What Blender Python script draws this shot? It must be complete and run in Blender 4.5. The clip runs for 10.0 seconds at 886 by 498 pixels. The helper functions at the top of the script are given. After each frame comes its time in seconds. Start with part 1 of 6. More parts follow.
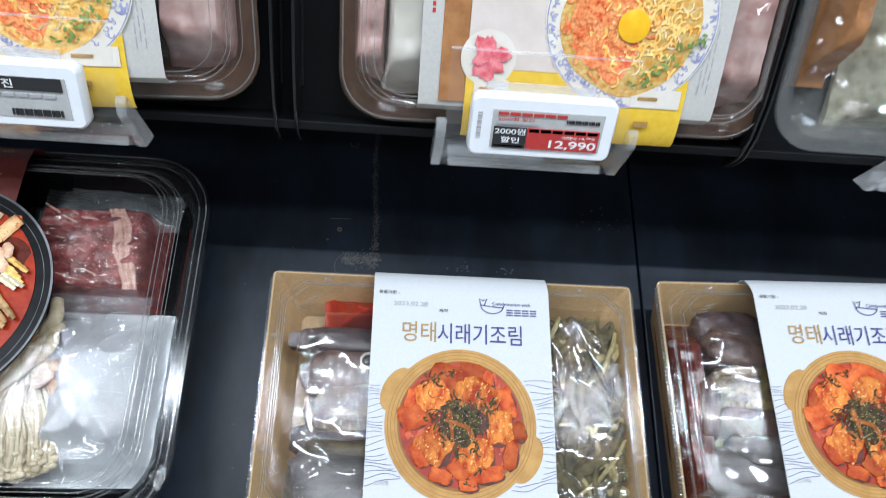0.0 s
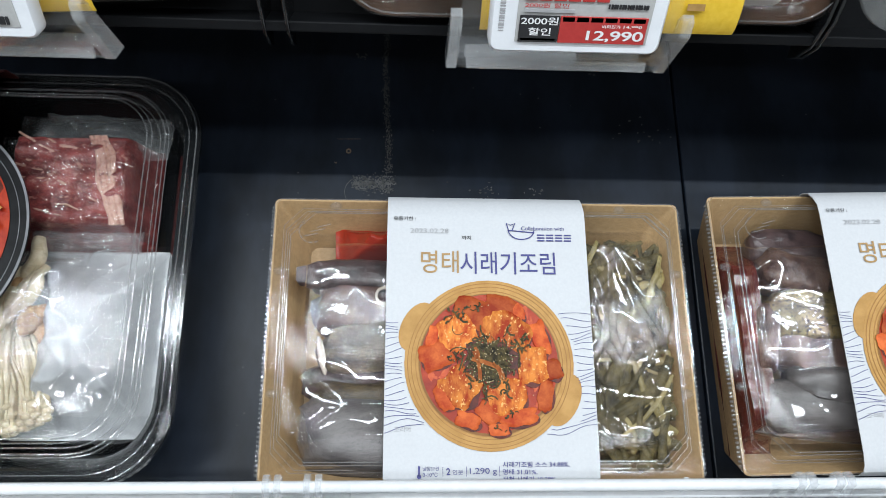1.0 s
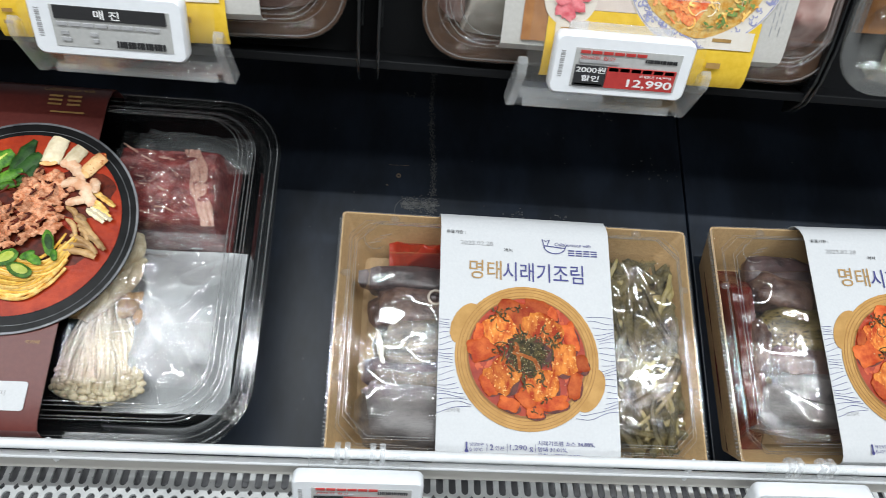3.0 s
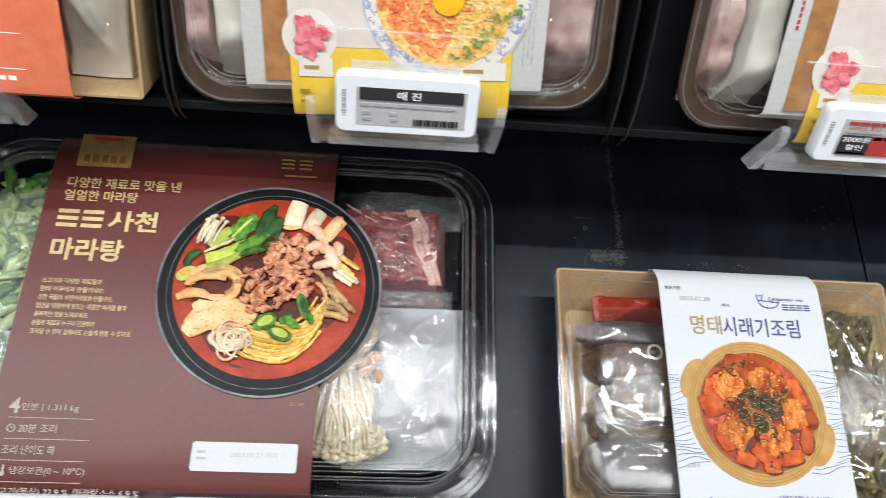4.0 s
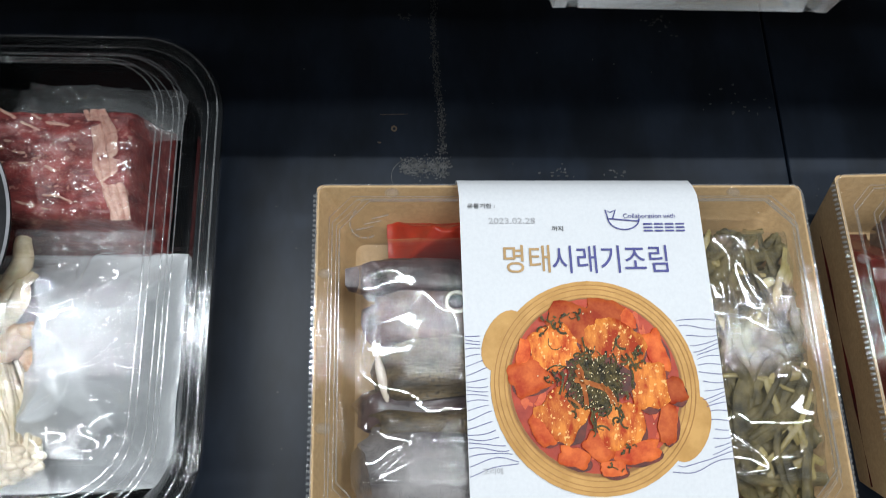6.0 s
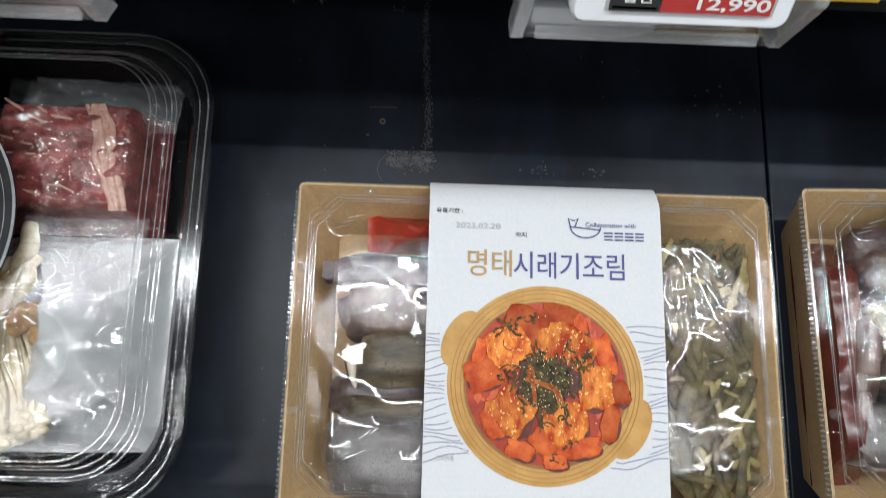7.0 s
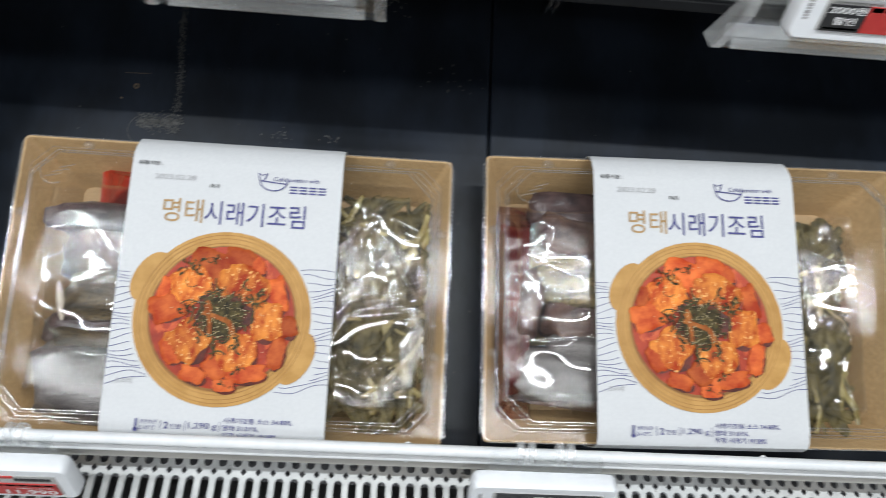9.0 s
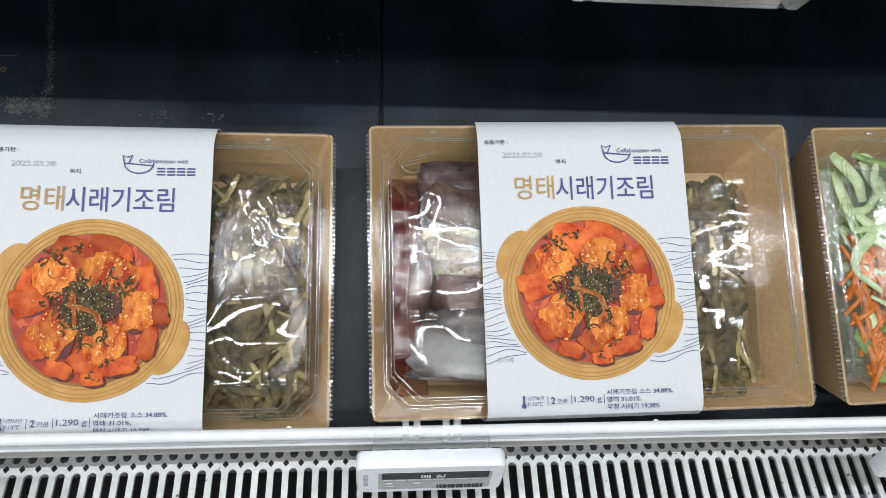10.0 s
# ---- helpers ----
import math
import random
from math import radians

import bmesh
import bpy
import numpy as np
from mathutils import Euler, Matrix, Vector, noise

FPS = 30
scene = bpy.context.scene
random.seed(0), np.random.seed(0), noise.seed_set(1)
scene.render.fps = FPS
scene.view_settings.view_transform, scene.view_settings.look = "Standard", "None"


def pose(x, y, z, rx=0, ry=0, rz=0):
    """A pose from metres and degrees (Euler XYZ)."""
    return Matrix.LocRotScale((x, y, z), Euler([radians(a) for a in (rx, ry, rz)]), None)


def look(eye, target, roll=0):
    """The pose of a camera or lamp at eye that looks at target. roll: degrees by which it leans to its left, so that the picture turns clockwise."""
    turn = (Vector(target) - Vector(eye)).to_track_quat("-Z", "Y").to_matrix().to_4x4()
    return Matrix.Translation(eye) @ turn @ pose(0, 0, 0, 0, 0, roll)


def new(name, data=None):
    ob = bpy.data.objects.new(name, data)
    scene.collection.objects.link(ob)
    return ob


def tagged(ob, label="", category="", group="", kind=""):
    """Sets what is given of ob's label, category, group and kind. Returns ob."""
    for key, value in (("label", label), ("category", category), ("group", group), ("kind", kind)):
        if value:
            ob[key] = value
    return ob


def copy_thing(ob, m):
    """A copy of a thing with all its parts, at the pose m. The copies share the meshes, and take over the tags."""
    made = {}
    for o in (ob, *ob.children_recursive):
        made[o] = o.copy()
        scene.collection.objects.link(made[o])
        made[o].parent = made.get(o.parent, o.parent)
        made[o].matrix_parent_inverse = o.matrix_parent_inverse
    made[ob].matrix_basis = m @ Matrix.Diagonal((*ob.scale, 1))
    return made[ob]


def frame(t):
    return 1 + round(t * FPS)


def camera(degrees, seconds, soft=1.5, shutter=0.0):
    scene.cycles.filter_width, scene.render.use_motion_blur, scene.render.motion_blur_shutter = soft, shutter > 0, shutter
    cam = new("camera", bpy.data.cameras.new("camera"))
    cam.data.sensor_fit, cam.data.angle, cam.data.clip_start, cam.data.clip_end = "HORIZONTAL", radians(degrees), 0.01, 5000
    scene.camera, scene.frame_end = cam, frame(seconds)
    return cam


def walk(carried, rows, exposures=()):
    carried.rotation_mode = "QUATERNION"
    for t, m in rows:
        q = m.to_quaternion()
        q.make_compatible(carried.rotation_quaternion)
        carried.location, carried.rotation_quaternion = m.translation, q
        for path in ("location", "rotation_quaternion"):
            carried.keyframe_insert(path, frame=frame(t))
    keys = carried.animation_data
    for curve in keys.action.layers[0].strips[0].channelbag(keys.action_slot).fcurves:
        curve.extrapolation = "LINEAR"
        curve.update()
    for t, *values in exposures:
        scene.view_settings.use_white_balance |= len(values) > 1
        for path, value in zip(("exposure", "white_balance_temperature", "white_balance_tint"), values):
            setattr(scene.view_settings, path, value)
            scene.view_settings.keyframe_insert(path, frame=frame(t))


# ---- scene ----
cam = camera(64.5, 10.0, soft=0.6, shutter=0.24)
PATH = [
    (0, (0.098, 0.087, 1.019), (0.266, 1.715, -0.13), 6.3),
    (0.5, (0.102, 0.112, 0.986), (0.205, 1.671, -0.263), 3.6),
    (1, (0.104, 0.132, 0.983), (0.212, 1.63, -0.337), 3.4),
    (1.5, (0.11, 0.126, 0.986), (0.233, 1.629, -0.328), 4.0),
    (2, (0.106, 0.112, 0.996), (0.213, 1.618, -0.316), 4.8),
    (3.3, (0.011, 0.053, 1.011), (0.182, 1.649, -0.182), 7.2),
    (3.5, (-0.023, 0.064, 1.015), (0.114, 1.663, -0.178), 6.8),
    (4, (-0.119, 0.069, 1.023), (0.034, 1.687, -0.142), 6.0),
    (4.5, (-0.177, 0.075, 1.015), (-0.036, 1.695, -0.149), 3.9),
    (5, (-0.114, 0.106, 0.958), (0.065, 1.609, -0.349), 2.9),
    (5.5, (0.017, 0.177, 0.908), (0.214, 1.624, -0.458), 4.9),
    (5.7, (0.039, 0.190, 0.909), (0.230, 1.677, -0.414), 4.1),
    (6.8, (0.083, 0.206, 0.967), (0.125, 1.652, -0.414), 3.3),
    (7, (0.09, 0.203, 0.963), (0.144, 1.583, -0.484), 3.4),
    (7.5, (0.089, 0.203, 0.959), (0.18, 1.513, -0.549), 4.4),
    (8, (0.091, 0.194, 0.971), (0.203, 1.568, -0.478), 3.2),
    (8.4, (0.128, 0.184, 0.968), (0.169, 1.496, -0.541), 5.6),
    (8.5, (0.146, 0.173, 0.967), (0.208, 1.508, -0.521), 6.4),
    (9, (0.26, 0.151, 0.991), (0.387, 1.518, -0.464), 7.1),
    (9.2, (0.302, 0.163, 1.000), (0.425, 1.470, -0.506), 5.6),
    (9.5, (0.325, 0.158, 0.991), (0.526, 1.487, -0.49), 5.6),
    (10, (0.32, 0.158, 0.983), (0.513, 1.475, -0.51), 6.5),
]
EXPOSURES = [(0, 0.20, 6000, 10), (1, 0.10, 6300, 10), (2, 0.04, 6600, 11), (3.3, 0.14, 6550, 10), (4, 0.20, 6600, 11), (4.5, 0.18, 6500, 11),
             (5.5, 0.20, 6300, 10), (7, 0.0, 6600, 11), (10, 0.0, 6600, 11)]
walk(cam, [(t, look(eye, target, roll)) for t, eye, target, roll in PATH], EXPOSURES)

# ---- world and large lights ----
world = bpy.data.worlds.new("world")
world.use_nodes = True
scene.world = world
world.node_tree.nodes["Background"].inputs[0].default_value = (0.8, 0.9, 1.0, 1)
world.node_tree.nodes["Background"].inputs[1].default_value = 0.02
scene.view_settings.exposure = 0.0
scene.cycles.transparent_max_bounces = 24


def area(name, m, sx, sy, watts, colour):
    la = bpy.data.lights.new(name, "AREA")
    la.shape, la.size, la.size_y, la.energy, la.color = "RECTANGLE", sx, sy, watts, colour
    ob = new(name, la)
    ob.matrix_world = m
    return ob


# the cabinet's canopy lamp strip, and unseen fill lamps added below the ceiling
CANOPY = area("canopy_lamp", look((0.1, -0.07, 1.9), (0.1, 0.45, 0.62)), 3.2, 0.021, 26.5, (0.90, 0.965, 1.0))
for i, (x, y) in enumerate([(-1.6, -1.5), (0.9, -1.5), (-1.6, -3.6), (0.9, -3.6)]):
    area("ceiling_fill_lamp", look((x, y, 3.18), (x, y + 0.001, 0)), 1.3, 0.3, 28, (0.92, 0.97, 1.0))


# ---- materials ----
def nodes_of(name):
    m = bpy.data.materials.new(name)
    m.use_nodes = True
    return m, m.node_tree, m.node_tree.nodes["Principled BSDF"]


def surf(name, c1, c2=None, scale=200.0, rough=0.5, bump=0.0, bscale=None, metal=0.0, coat=0.0, stretch=(1, 1, 1),
         detail=4.0, lo=0.35, hi=0.65, speck=None, speck_scale=600.0, speck_cut=0.68, rvar=0.0, sss=0.0, kind="NOISE", spec=0.5, shade=0.0, vary=0.13):
    """A surface with two scales of colour, fine relief and, if asked, specks."""
    m, t, p = nodes_of(name)
    N, L = t.nodes.new, t.links.new
    p.inputs["Roughness"].default_value, p.inputs["Metallic"].default_value = rough, metal
    p.inputs["Coat Weight"].default_value = coat
    p.inputs["Specular IOR Level"].default_value = spec
    p.inputs["Coat Roughness"].default_value = 0.12
    if sss:
        p.inputs["Subsurface Weight"].default_value = sss
        p.inputs["Subsurface Radius"].default_value = (0.004, 0.002, 0.001)
    tc = N("ShaderNodeTexCoord")
    mp = N("ShaderNodeMapping")
    mp.inputs["Scale"].default_value = stretch
    L(tc.outputs["Object"], mp.inputs["Vector"])
    c2 = c2 or c1
    if kind == "VORONOI":
        n1 = N("ShaderNodeTexVoronoi")
        n1.inputs["Scale"].default_value = scale
        out1 = n1.outputs["Distance"]
    else:
        n1 = N("ShaderNodeTexNoise")
        n1.inputs["Scale"].default_value, n1.inputs["Detail"].default_value = scale, detail
        n1.inputs["Roughness"].default_value = 0.65
        out1 = n1.outputs["Fac"]
    L(mp.outputs[0], n1.inputs["Vector"])
    ramp = N("ShaderNodeValToRGB")
    ramp.color_ramp.elements[0].position, ramp.color_ramp.elements[1].position = lo, hi
    ramp.color_ramp.elements[0].color, ramp.color_ramp.elements[1].color = (*c1, 1), (*c2, 1)
    L(out1, ramp.inputs[0])
    col = ramp.outputs[0]
    # large, slow variation
    n2 = N("ShaderNodeTexNoise")
    n2.inputs["Scale"].default_value = scale * 0.12
    L(mp.outputs[0], n2.inputs["Vector"])
    hv = N("ShaderNodeHueSaturation")
    mr = N("ShaderNodeMapRange")
    mr.inputs["To Min"].default_value, mr.inputs["To Max"].default_value = 1 - vary, 1 + vary
    L(n2.outputs["Fac"], mr.inputs["Value"])
    if shade:
        oi, ma, mb = N("ShaderNodeObjectInfo"), N("ShaderNodeMath"), N("ShaderNodeMath")
        ma.operation, mb.operation = "MULTIPLY_ADD", "MULTIPLY"
        ma.inputs[1].default_value, ma.inputs[2].default_value = 2 * shade, 1 - shade
        L(oi.outputs["Random"], ma.inputs[0])
        L(ma.outputs[0], mb.inputs[0])
        L(mr.outputs[0], mb.inputs[1])
        L(mb.outputs[0], hv.inputs["Value"])
    else:
        L(mr.outputs[0], hv.inputs["Value"])
    L(col, hv.inputs["Color"])
    col = hv.outputs[0]
    if speck:
        n3 = N("ShaderNodeTexNoise")
        n3.inputs["Scale"].default_value, n3.inputs["Detail"].default_value = speck_scale, 2
        L(tc.outputs["Object"], n3.inputs["Vector"])
        r3 = N("ShaderNodeValToRGB")
        r3.color_ramp.elements[0].position, r3.color_ramp.elements[1].position = speck_cut - 0.04, speck_cut
        L(n3.outputs["Fac"], r3.inputs[0])
        mx = N("ShaderNodeMix")
        mx.data_type = "RGBA"
        L(r3.outputs[0], mx.inputs["Factor"])
        L(col, mx.inputs["A"])
        mx.inputs["B"].default_value = (*speck, 1)
        col = mx.outputs["Result"]
    L(col, p.inputs["Base Color"])
    if rvar:
        m2 = N("ShaderNodeMapRange")
        m2.inputs["To Min"].default_value, m2.inputs["To Max"].default_value = rough - rvar, rough + rvar
        L(n2.outputs["Fac"], m2.inputs["Value"])
        L(m2.outputs[0], p.inputs["Roughness"])
    if bump:
        b = N("ShaderNodeBump")
        b.inputs["Strength"].default_value, b.inputs["Distance"].default_value = min(1.0, bump), 0.002
        n4 = N("ShaderNodeTexNoise")
        n4.inputs["Scale"].default_value, n4.inputs["Detail"].default_value = bscale or scale, 5
        L(mp.outputs[0], n4.inputs["Vector"])
        L(n4.outputs["Fac"], b.inputs["Height"])
        L(b.outputs[0], p.inputs["Normal"])
    return m


def clear(name, tint=(0.97, 0.98, 0.98), rough=0.05, bump=0.15, bscale=40.0, ior=1.5, haze=0.0, grain=0.0):
    """Thin clear plastic: see-through, with a mirror gloss on a slightly uneven skin."""
    m = bpy.data.materials.new(name)
    m.use_nodes = True
    t = m.node_tree
    t.nodes.clear()
    N, L = t.nodes.new, t.links.new
    out, mix, tr, gl, fr = N("ShaderNodeOutputMaterial"), N("ShaderNodeMixShader"), N("ShaderNodeBsdfTransparent"), N("ShaderNodeBsdfGlossy"), N("ShaderNodeLayerWeight")
    tr.inputs[0].default_value = (*tint, 1)
    gl.inputs["Roughness"].default_value = rough
    gl.inputs["Color"].default_value = (1, 1, 1, 1)
    fr.inputs["Blend"].default_value = 0.5
    f0 = ((ior - 1) / (ior + 1)) ** 2
    pw, ad = N("ShaderNodeMath"), N("ShaderNodeMath")
    pw.operation, ad.operation = "POWER", "MULTIPLY_ADD"
    pw.inputs[1].default_value, ad.inputs[1].default_value, ad.inputs[2].default_value = 5.0, 1 - f0, f0
    L(fr.outputs["Facing"], pw.inputs[0])
    L(pw.outputs[0], ad.inputs[0])
    tc, nz, bp = N("ShaderNodeTexCoord"), N("ShaderNodeTexNoise"), N("ShaderNodeBump")
    nz.inputs["Scale"].default_value, nz.inputs["Detail"].default_value = bscale, 3
    bp.inputs["Strength"].default_value, bp.inputs["Distance"].default_value = bump, 0.004
    L(tc.outputs["Object"], nz.inputs["Vector"])
    L(nz.outputs["Fac"], bp.inputs["Height"])
    if grain:
        nf, bf = N("ShaderNodeTexNoise"), N("ShaderNodeBump")
        nf.inputs["Scale"].default_value, nf.inputs["Detail"].default_value = 900.0, 2
        bf.inputs["Strength"].default_value, bf.inputs["Distance"].default_value = grain, 0.002
        L(tc.outputs["Object"], nf.inputs["Vector"])
        L(nf.outputs["Fac"], bf.inputs["Height"])
        L(bp.outputs[0], bf.inputs["Normal"])
        bp = bf
    L(bp.outputs[0], gl.inputs["Normal"])
    L(bp.outputs[0], fr.inputs["Normal"])
    L(ad.outputs[0], mix.inputs[0])
    body = tr.outputs[0]
    if haze:
        df, m2 = N("ShaderNodeBsdfDiffuse"), N("ShaderNodeMixShader")
        df.inputs[0].default_value = (0.8, 0.82, 0.82, 1)
        m2.inputs[0].default_value = haze
        L(tr.outputs[0], m2.inputs[1])
        L(df.outputs[0], m2.inputs[2])
        body = m2.outputs[0]
    L(body, mix.inputs[1])
    L(gl.outputs[0], mix.inputs[2])
    L(mix.outputs[0], out.inputs[0])
    return m


KRAFT = surf("kraft_board", (0.42, 0.270, 0.130), (0.51, 0.340, 0.175), 350, 0.6, 0.12, 900, rvar=0.06)
WHITE_CARD = surf("white_card", (0.575, 0.585, 0.60), (0.61, 0.62, 0.632), 500, 0.48, 0.02, 1500, spec=0.25, vary=0.02)
IVORY_CARD = surf("ivory_card", (0.50, 0.485, 0.455), (0.55, 0.535, 0.505), 500, 0.5, 0.02, 1500, spec=0.2, vary=0.02)
RED_CARD = surf("maroon_card", (0.105, 0.020, 0.016), (0.125, 0.026, 0.020), 300, 0.36, 0.02, 1200, spec=0.4, vary=0.03)
BLACK_DECK = surf("black_deck", (0.0068, 0.0098, 0.0150), (0.0140, 0.0205, 0.0330), 20, 0.40, 0.10, 60, spec=0.27, lo=0.4, hi=0.62, speck=(0.03, 0.03, 0.032), speck_scale=150, speck_cut=0.80, rvar=0.09, stretch=(1, 0.45, 1))
BLACK_TRAY = surf("black_plastic", (0.008, 0.009, 0.010), (0.012, 0.013, 0.014), 80, 0.13, 0.03, 120, rvar=0.05)
BROWN_TRAY = surf("brown_plastic", (0.050, 0.028, 0.018), (0.078, 0.044, 0.028), 120, 0.16, 0.03, 200)
STEEL_WHITE = surf("white_coated_wire", (0.72, 0.74, 0.76), (0.80, 0.81, 0.82), 90, 0.32, 0.04, 300)
GRILLE = surf("galvanised_grille", (0.52, 0.53, 0.53), (0.70, 0.71, 0.70), 60, 0.38, 0.06, 300, metal=0.2, rvar=0.1, speck=(0.10, 0.09, 0.08), speck_scale=260, speck_cut=0.75)
# pale and dark bands in the colour stand for light the duct reflects
DUCT = surf("duct_metal_sheen_bands", (0.10, 0.12, 0.14), (0.26, 0.30, 0.33), 12, 0.4, 0.05, 90, metal=0.4, stretch=(1, 6, 1))
LID = clear("lid_film", bump=0.10, bscale=26, ior=1.40, rough=0.055, grain=0.05)
BAG = clear("bag_film", bump=0.09, bscale=50, ior=1.75, rough=0.032, tint=(0.97, 0.965, 0.955), haze=0.010)
ACRYLIC = clear("acrylic", bump=0.02, ior=1.55, rough=0.05, tint=(0.985, 0.99, 0.99), haze=0.012)
# strong white haze puts the shine of acrylic edges into the colour
ARM = clear("acrylic_edge_brightened", bump=0.1, bscale=120, ior=1.7, rough=0.12, tint=(0.90, 0.90, 0.91), haze=0.24)
EDGE = clear("plastic_edge", bump=0.12, bscale=160, ior=1.85, rough=0.09, tint=(0.88, 0.88, 0.88), haze=0.07)
# near black, standing in for the unlit gap behind and between the packs
RACK = surf("black_rack_unlit", (0.0035, 0.0038, 0.0045), (0.0055, 0.006, 0.007), 30, 0.6, 0.05, 200, spec=0.15)
CLEAR = [LID, BAG, ACRYLIC, ARM, EDGE]
WALL = surf("shop_wall", (0.30, 0.30, 0.30), (0.36, 0.36, 0.36), 4, 0.7)
CEIL = surf("shop_ceiling", (0.22, 0.22, 0.225), (0.27, 0.27, 0.275), 4, 0.8)
FLOORM = surf("shop_floor", (0.45, 0.44, 0.42), (0.55, 0.54, 0.51), 6, 0.3)
CAB = surf("cabinet_paint", (0.10, 0.10, 0.11), (0.13, 0.13, 0.14), 20, 0.4, 0.03, 300)
INK = surf("black_ink", (0.02, 0.02, 0.022), rough=0.5)

# ---- building helpers ----
ALPHA = radians(32)
DECK = Matrix.Translation((0, 0.36, 0.5255)) @ Matrix.Rotation(ALPHA, 4, "X")   # x along the case, y up the slope, z off the slope
UPPER = Matrix.Translation((0, 0.5244, 0.8304)) @ Matrix.Rotation(radians(80), 4, "X")   # the steep rack above: y up the packs, z off them


def part(name, bm, material, parent, label=""):
    me = bpy.data.meshes.new(name)
    bmesh.ops.recalc_face_normals(bm, faces=bm.faces)
    bm.to_mesh(me)
    bm.free()
    for mt in (material if isinstance(material, (list, tuple)) else [material]):
        me.materials.append(mt)
    ob = new(name, me)
    ob.parent = parent
    if label:
        tagged(ob, label)
    if material in CLEAR:
        ob.visible_shadow = False
    return ob


def thing(name, m, label, category, group="", kind=""):
    e = new(name)
    e.empty_display_size = 0.02
    e.matrix_world = m
    return tagged(e, label, category, group, kind)


def smooth(ob, deg=40):
    for p in ob.data.polygons:
        p.use_smooth = True
    try:
        ob.data.set_sharp_from_angle(angle=radians(deg))
    except Exception:
        pass
    return ob


def cube(bm, x0, x1, y0, y1, z0, z1, bevel=0.0, seg=2):
    g = bmesh.ops.create_cube(bm, size=1, matrix=Matrix.Translation(((x0 + x1) / 2, (y0 + y1) / 2, (z0 + z1) / 2)) @ Matrix.Diagonal((x1 - x0, y1 - y0, z1 - z0, 1)))
    if bevel:
        es = {e for v in g["verts"] for e in v.link_edges}
        bmesh.ops.bevel(bm, geom=list(es), offset=bevel, segments=seg, affect="EDGES", profile=0.5)
    return bm


def block(name, parent, mt, x0, x1, y0, y1, z0, z1, bevel=0.0, label=""):
    return smooth(part(name, cube(bmesh.new(), x0, x1, y0, y1, z0, z1, bevel), mt, parent, label), 35)


def setting(name, mt, x0, x1, y0, y1, z0, z1, label, m=None, bevel=0.0):
    ob = part(name, cube(bmesh.new(), x0, x1, y0, y1, z0, z1, bevel), mt, None)
    if m is not None:
        ob.matrix_world = m
    return tagged(ob, label, kind="structure")


def rrect(x0, x1, y0, y1, r, z, seg=6):
    pts = []
    for cx, cy, a in ((x1 - r, y1 - r, 0), (x0 + r, y1 - r, 90), (x0 + r, y0 + r, 180), (x1 - r, y0 + r, 270)):
        for k in range(seg + 1):
            b = radians(a + 90 * k / seg)
            pts.append((cx + r * math.cos(b), cy + r * math.sin(b), z))
    return pts


def loft(bm, rings, cap0=True, cap1=True):
    vs = [[bm.verts.new(p) for p in r] for r in rings]
    n = len(vs[0])
    for a, b in zip(vs, vs[1:]):
        for i in range(n):
            bm.faces.new((a[i], a[(i + 1) % n], b[(i + 1) % n], b[i]))
    if cap0:
        bm.faces.new(vs[0][::-1])
    if cap1:
        bm.faces.new(vs[-1])
    return bm


def tube(bm, pts, r, seg=10, radii=None):
    pts = [Vector(p) for p in pts]
    rings = []
    for i, p in enumerate(pts):
        d = (pts[min(i + 1, len(pts) - 1)] - pts[max(i - 1, 0)]).normalized()
        a = d.cross(Vector((0, 0, 1)))
        if a.length < 1e-3:
            a = d.cross(Vector((0, 1, 0)))
        a.normalize()
        b = d.cross(a)
        rr = radii[i] if radii else r
        rings.append([p + rr * (math.cos(2 * math.pi * k / seg) * a + math.sin(2 * math.pi * k / seg) * b) for k in range(seg)])
    return loft(bm, rings)


def strip_profile(bm, prof, x0, x1, th):
    """A sheet of thickness th that follows the profile [(y, z)] and runs from x0 to x1."""
    n = len(prof)
    out = []
    for i, (y, z) in enumerate(prof):
        a, b = prof[max(i - 1, 0)], prof[min(i + 1, n - 1)]
        d = Vector((b[0] - a[0], b[1] - a[1])).normalized()
        out.append((y + d.y * th, z - d.x * th))
    grid = [[bm.verts.new((x, *q)) for x in (x0, x1)] for q in list(prof) + out[::-1]]
    for i in range(2 * n):
        a, b = grid[i], grid[(i + 1) % (2 * n)]
        bm.faces.new((a[0], a[1], b[1], b[0]))
    for i in range(n - 1):
        j = 2 * n - 1 - i
        bm.faces.new((grid[i][0], grid[i + 1][0], grid[j - 1][0], grid[j][0]))
        bm.faces.new((grid[i][1], grid[j][1], grid[j - 1][1], grid[i + 1][1]))
    return bm


def bead(parent, ring_pts, r=0.0004):
    """A hazy clear bead along a closed outline, added to draw the lid ridge's highlight."""
    pts = [Vector(p) for p in ring_pts]
    bm = bmesh.new()
    tube(bm, pts + [pts[0], pts[1]], r, 6)
    return smooth(part("lid_bead", bm, EDGE, parent), 60)

# ---- the setting ----
setting("floor", FLOORM, -4, 4, -5, 1.3, -0.1, 0, "pale polished shop floor")
setting("ceiling", CEIL, -4, 4, -5, 1.3, 3.2, 3.3, "grey painted shop ceiling")
setting("wall_south", WALL, -4, 4, -5.1, -5, 0, 3.2, "plain grey shop wall")
setting("wall_north", WALL, -4, 4, 1.3, 1.4, 0, 3.2, "plain grey shop wall behind the case")
setting("wall_west", WALL, -4.1, -4, -5, 1.3, 0, 3.2, "plain grey shop wall")
setting("wall_east", WALL, 4, 4.1, -5, 1.3, 0, 3.2, "plain grey shop wall")
setting("case_back", CAB, -2.2, 2.4, 1.08, 1.14, 0, 2.05, "dark back panel of the open chiller case")
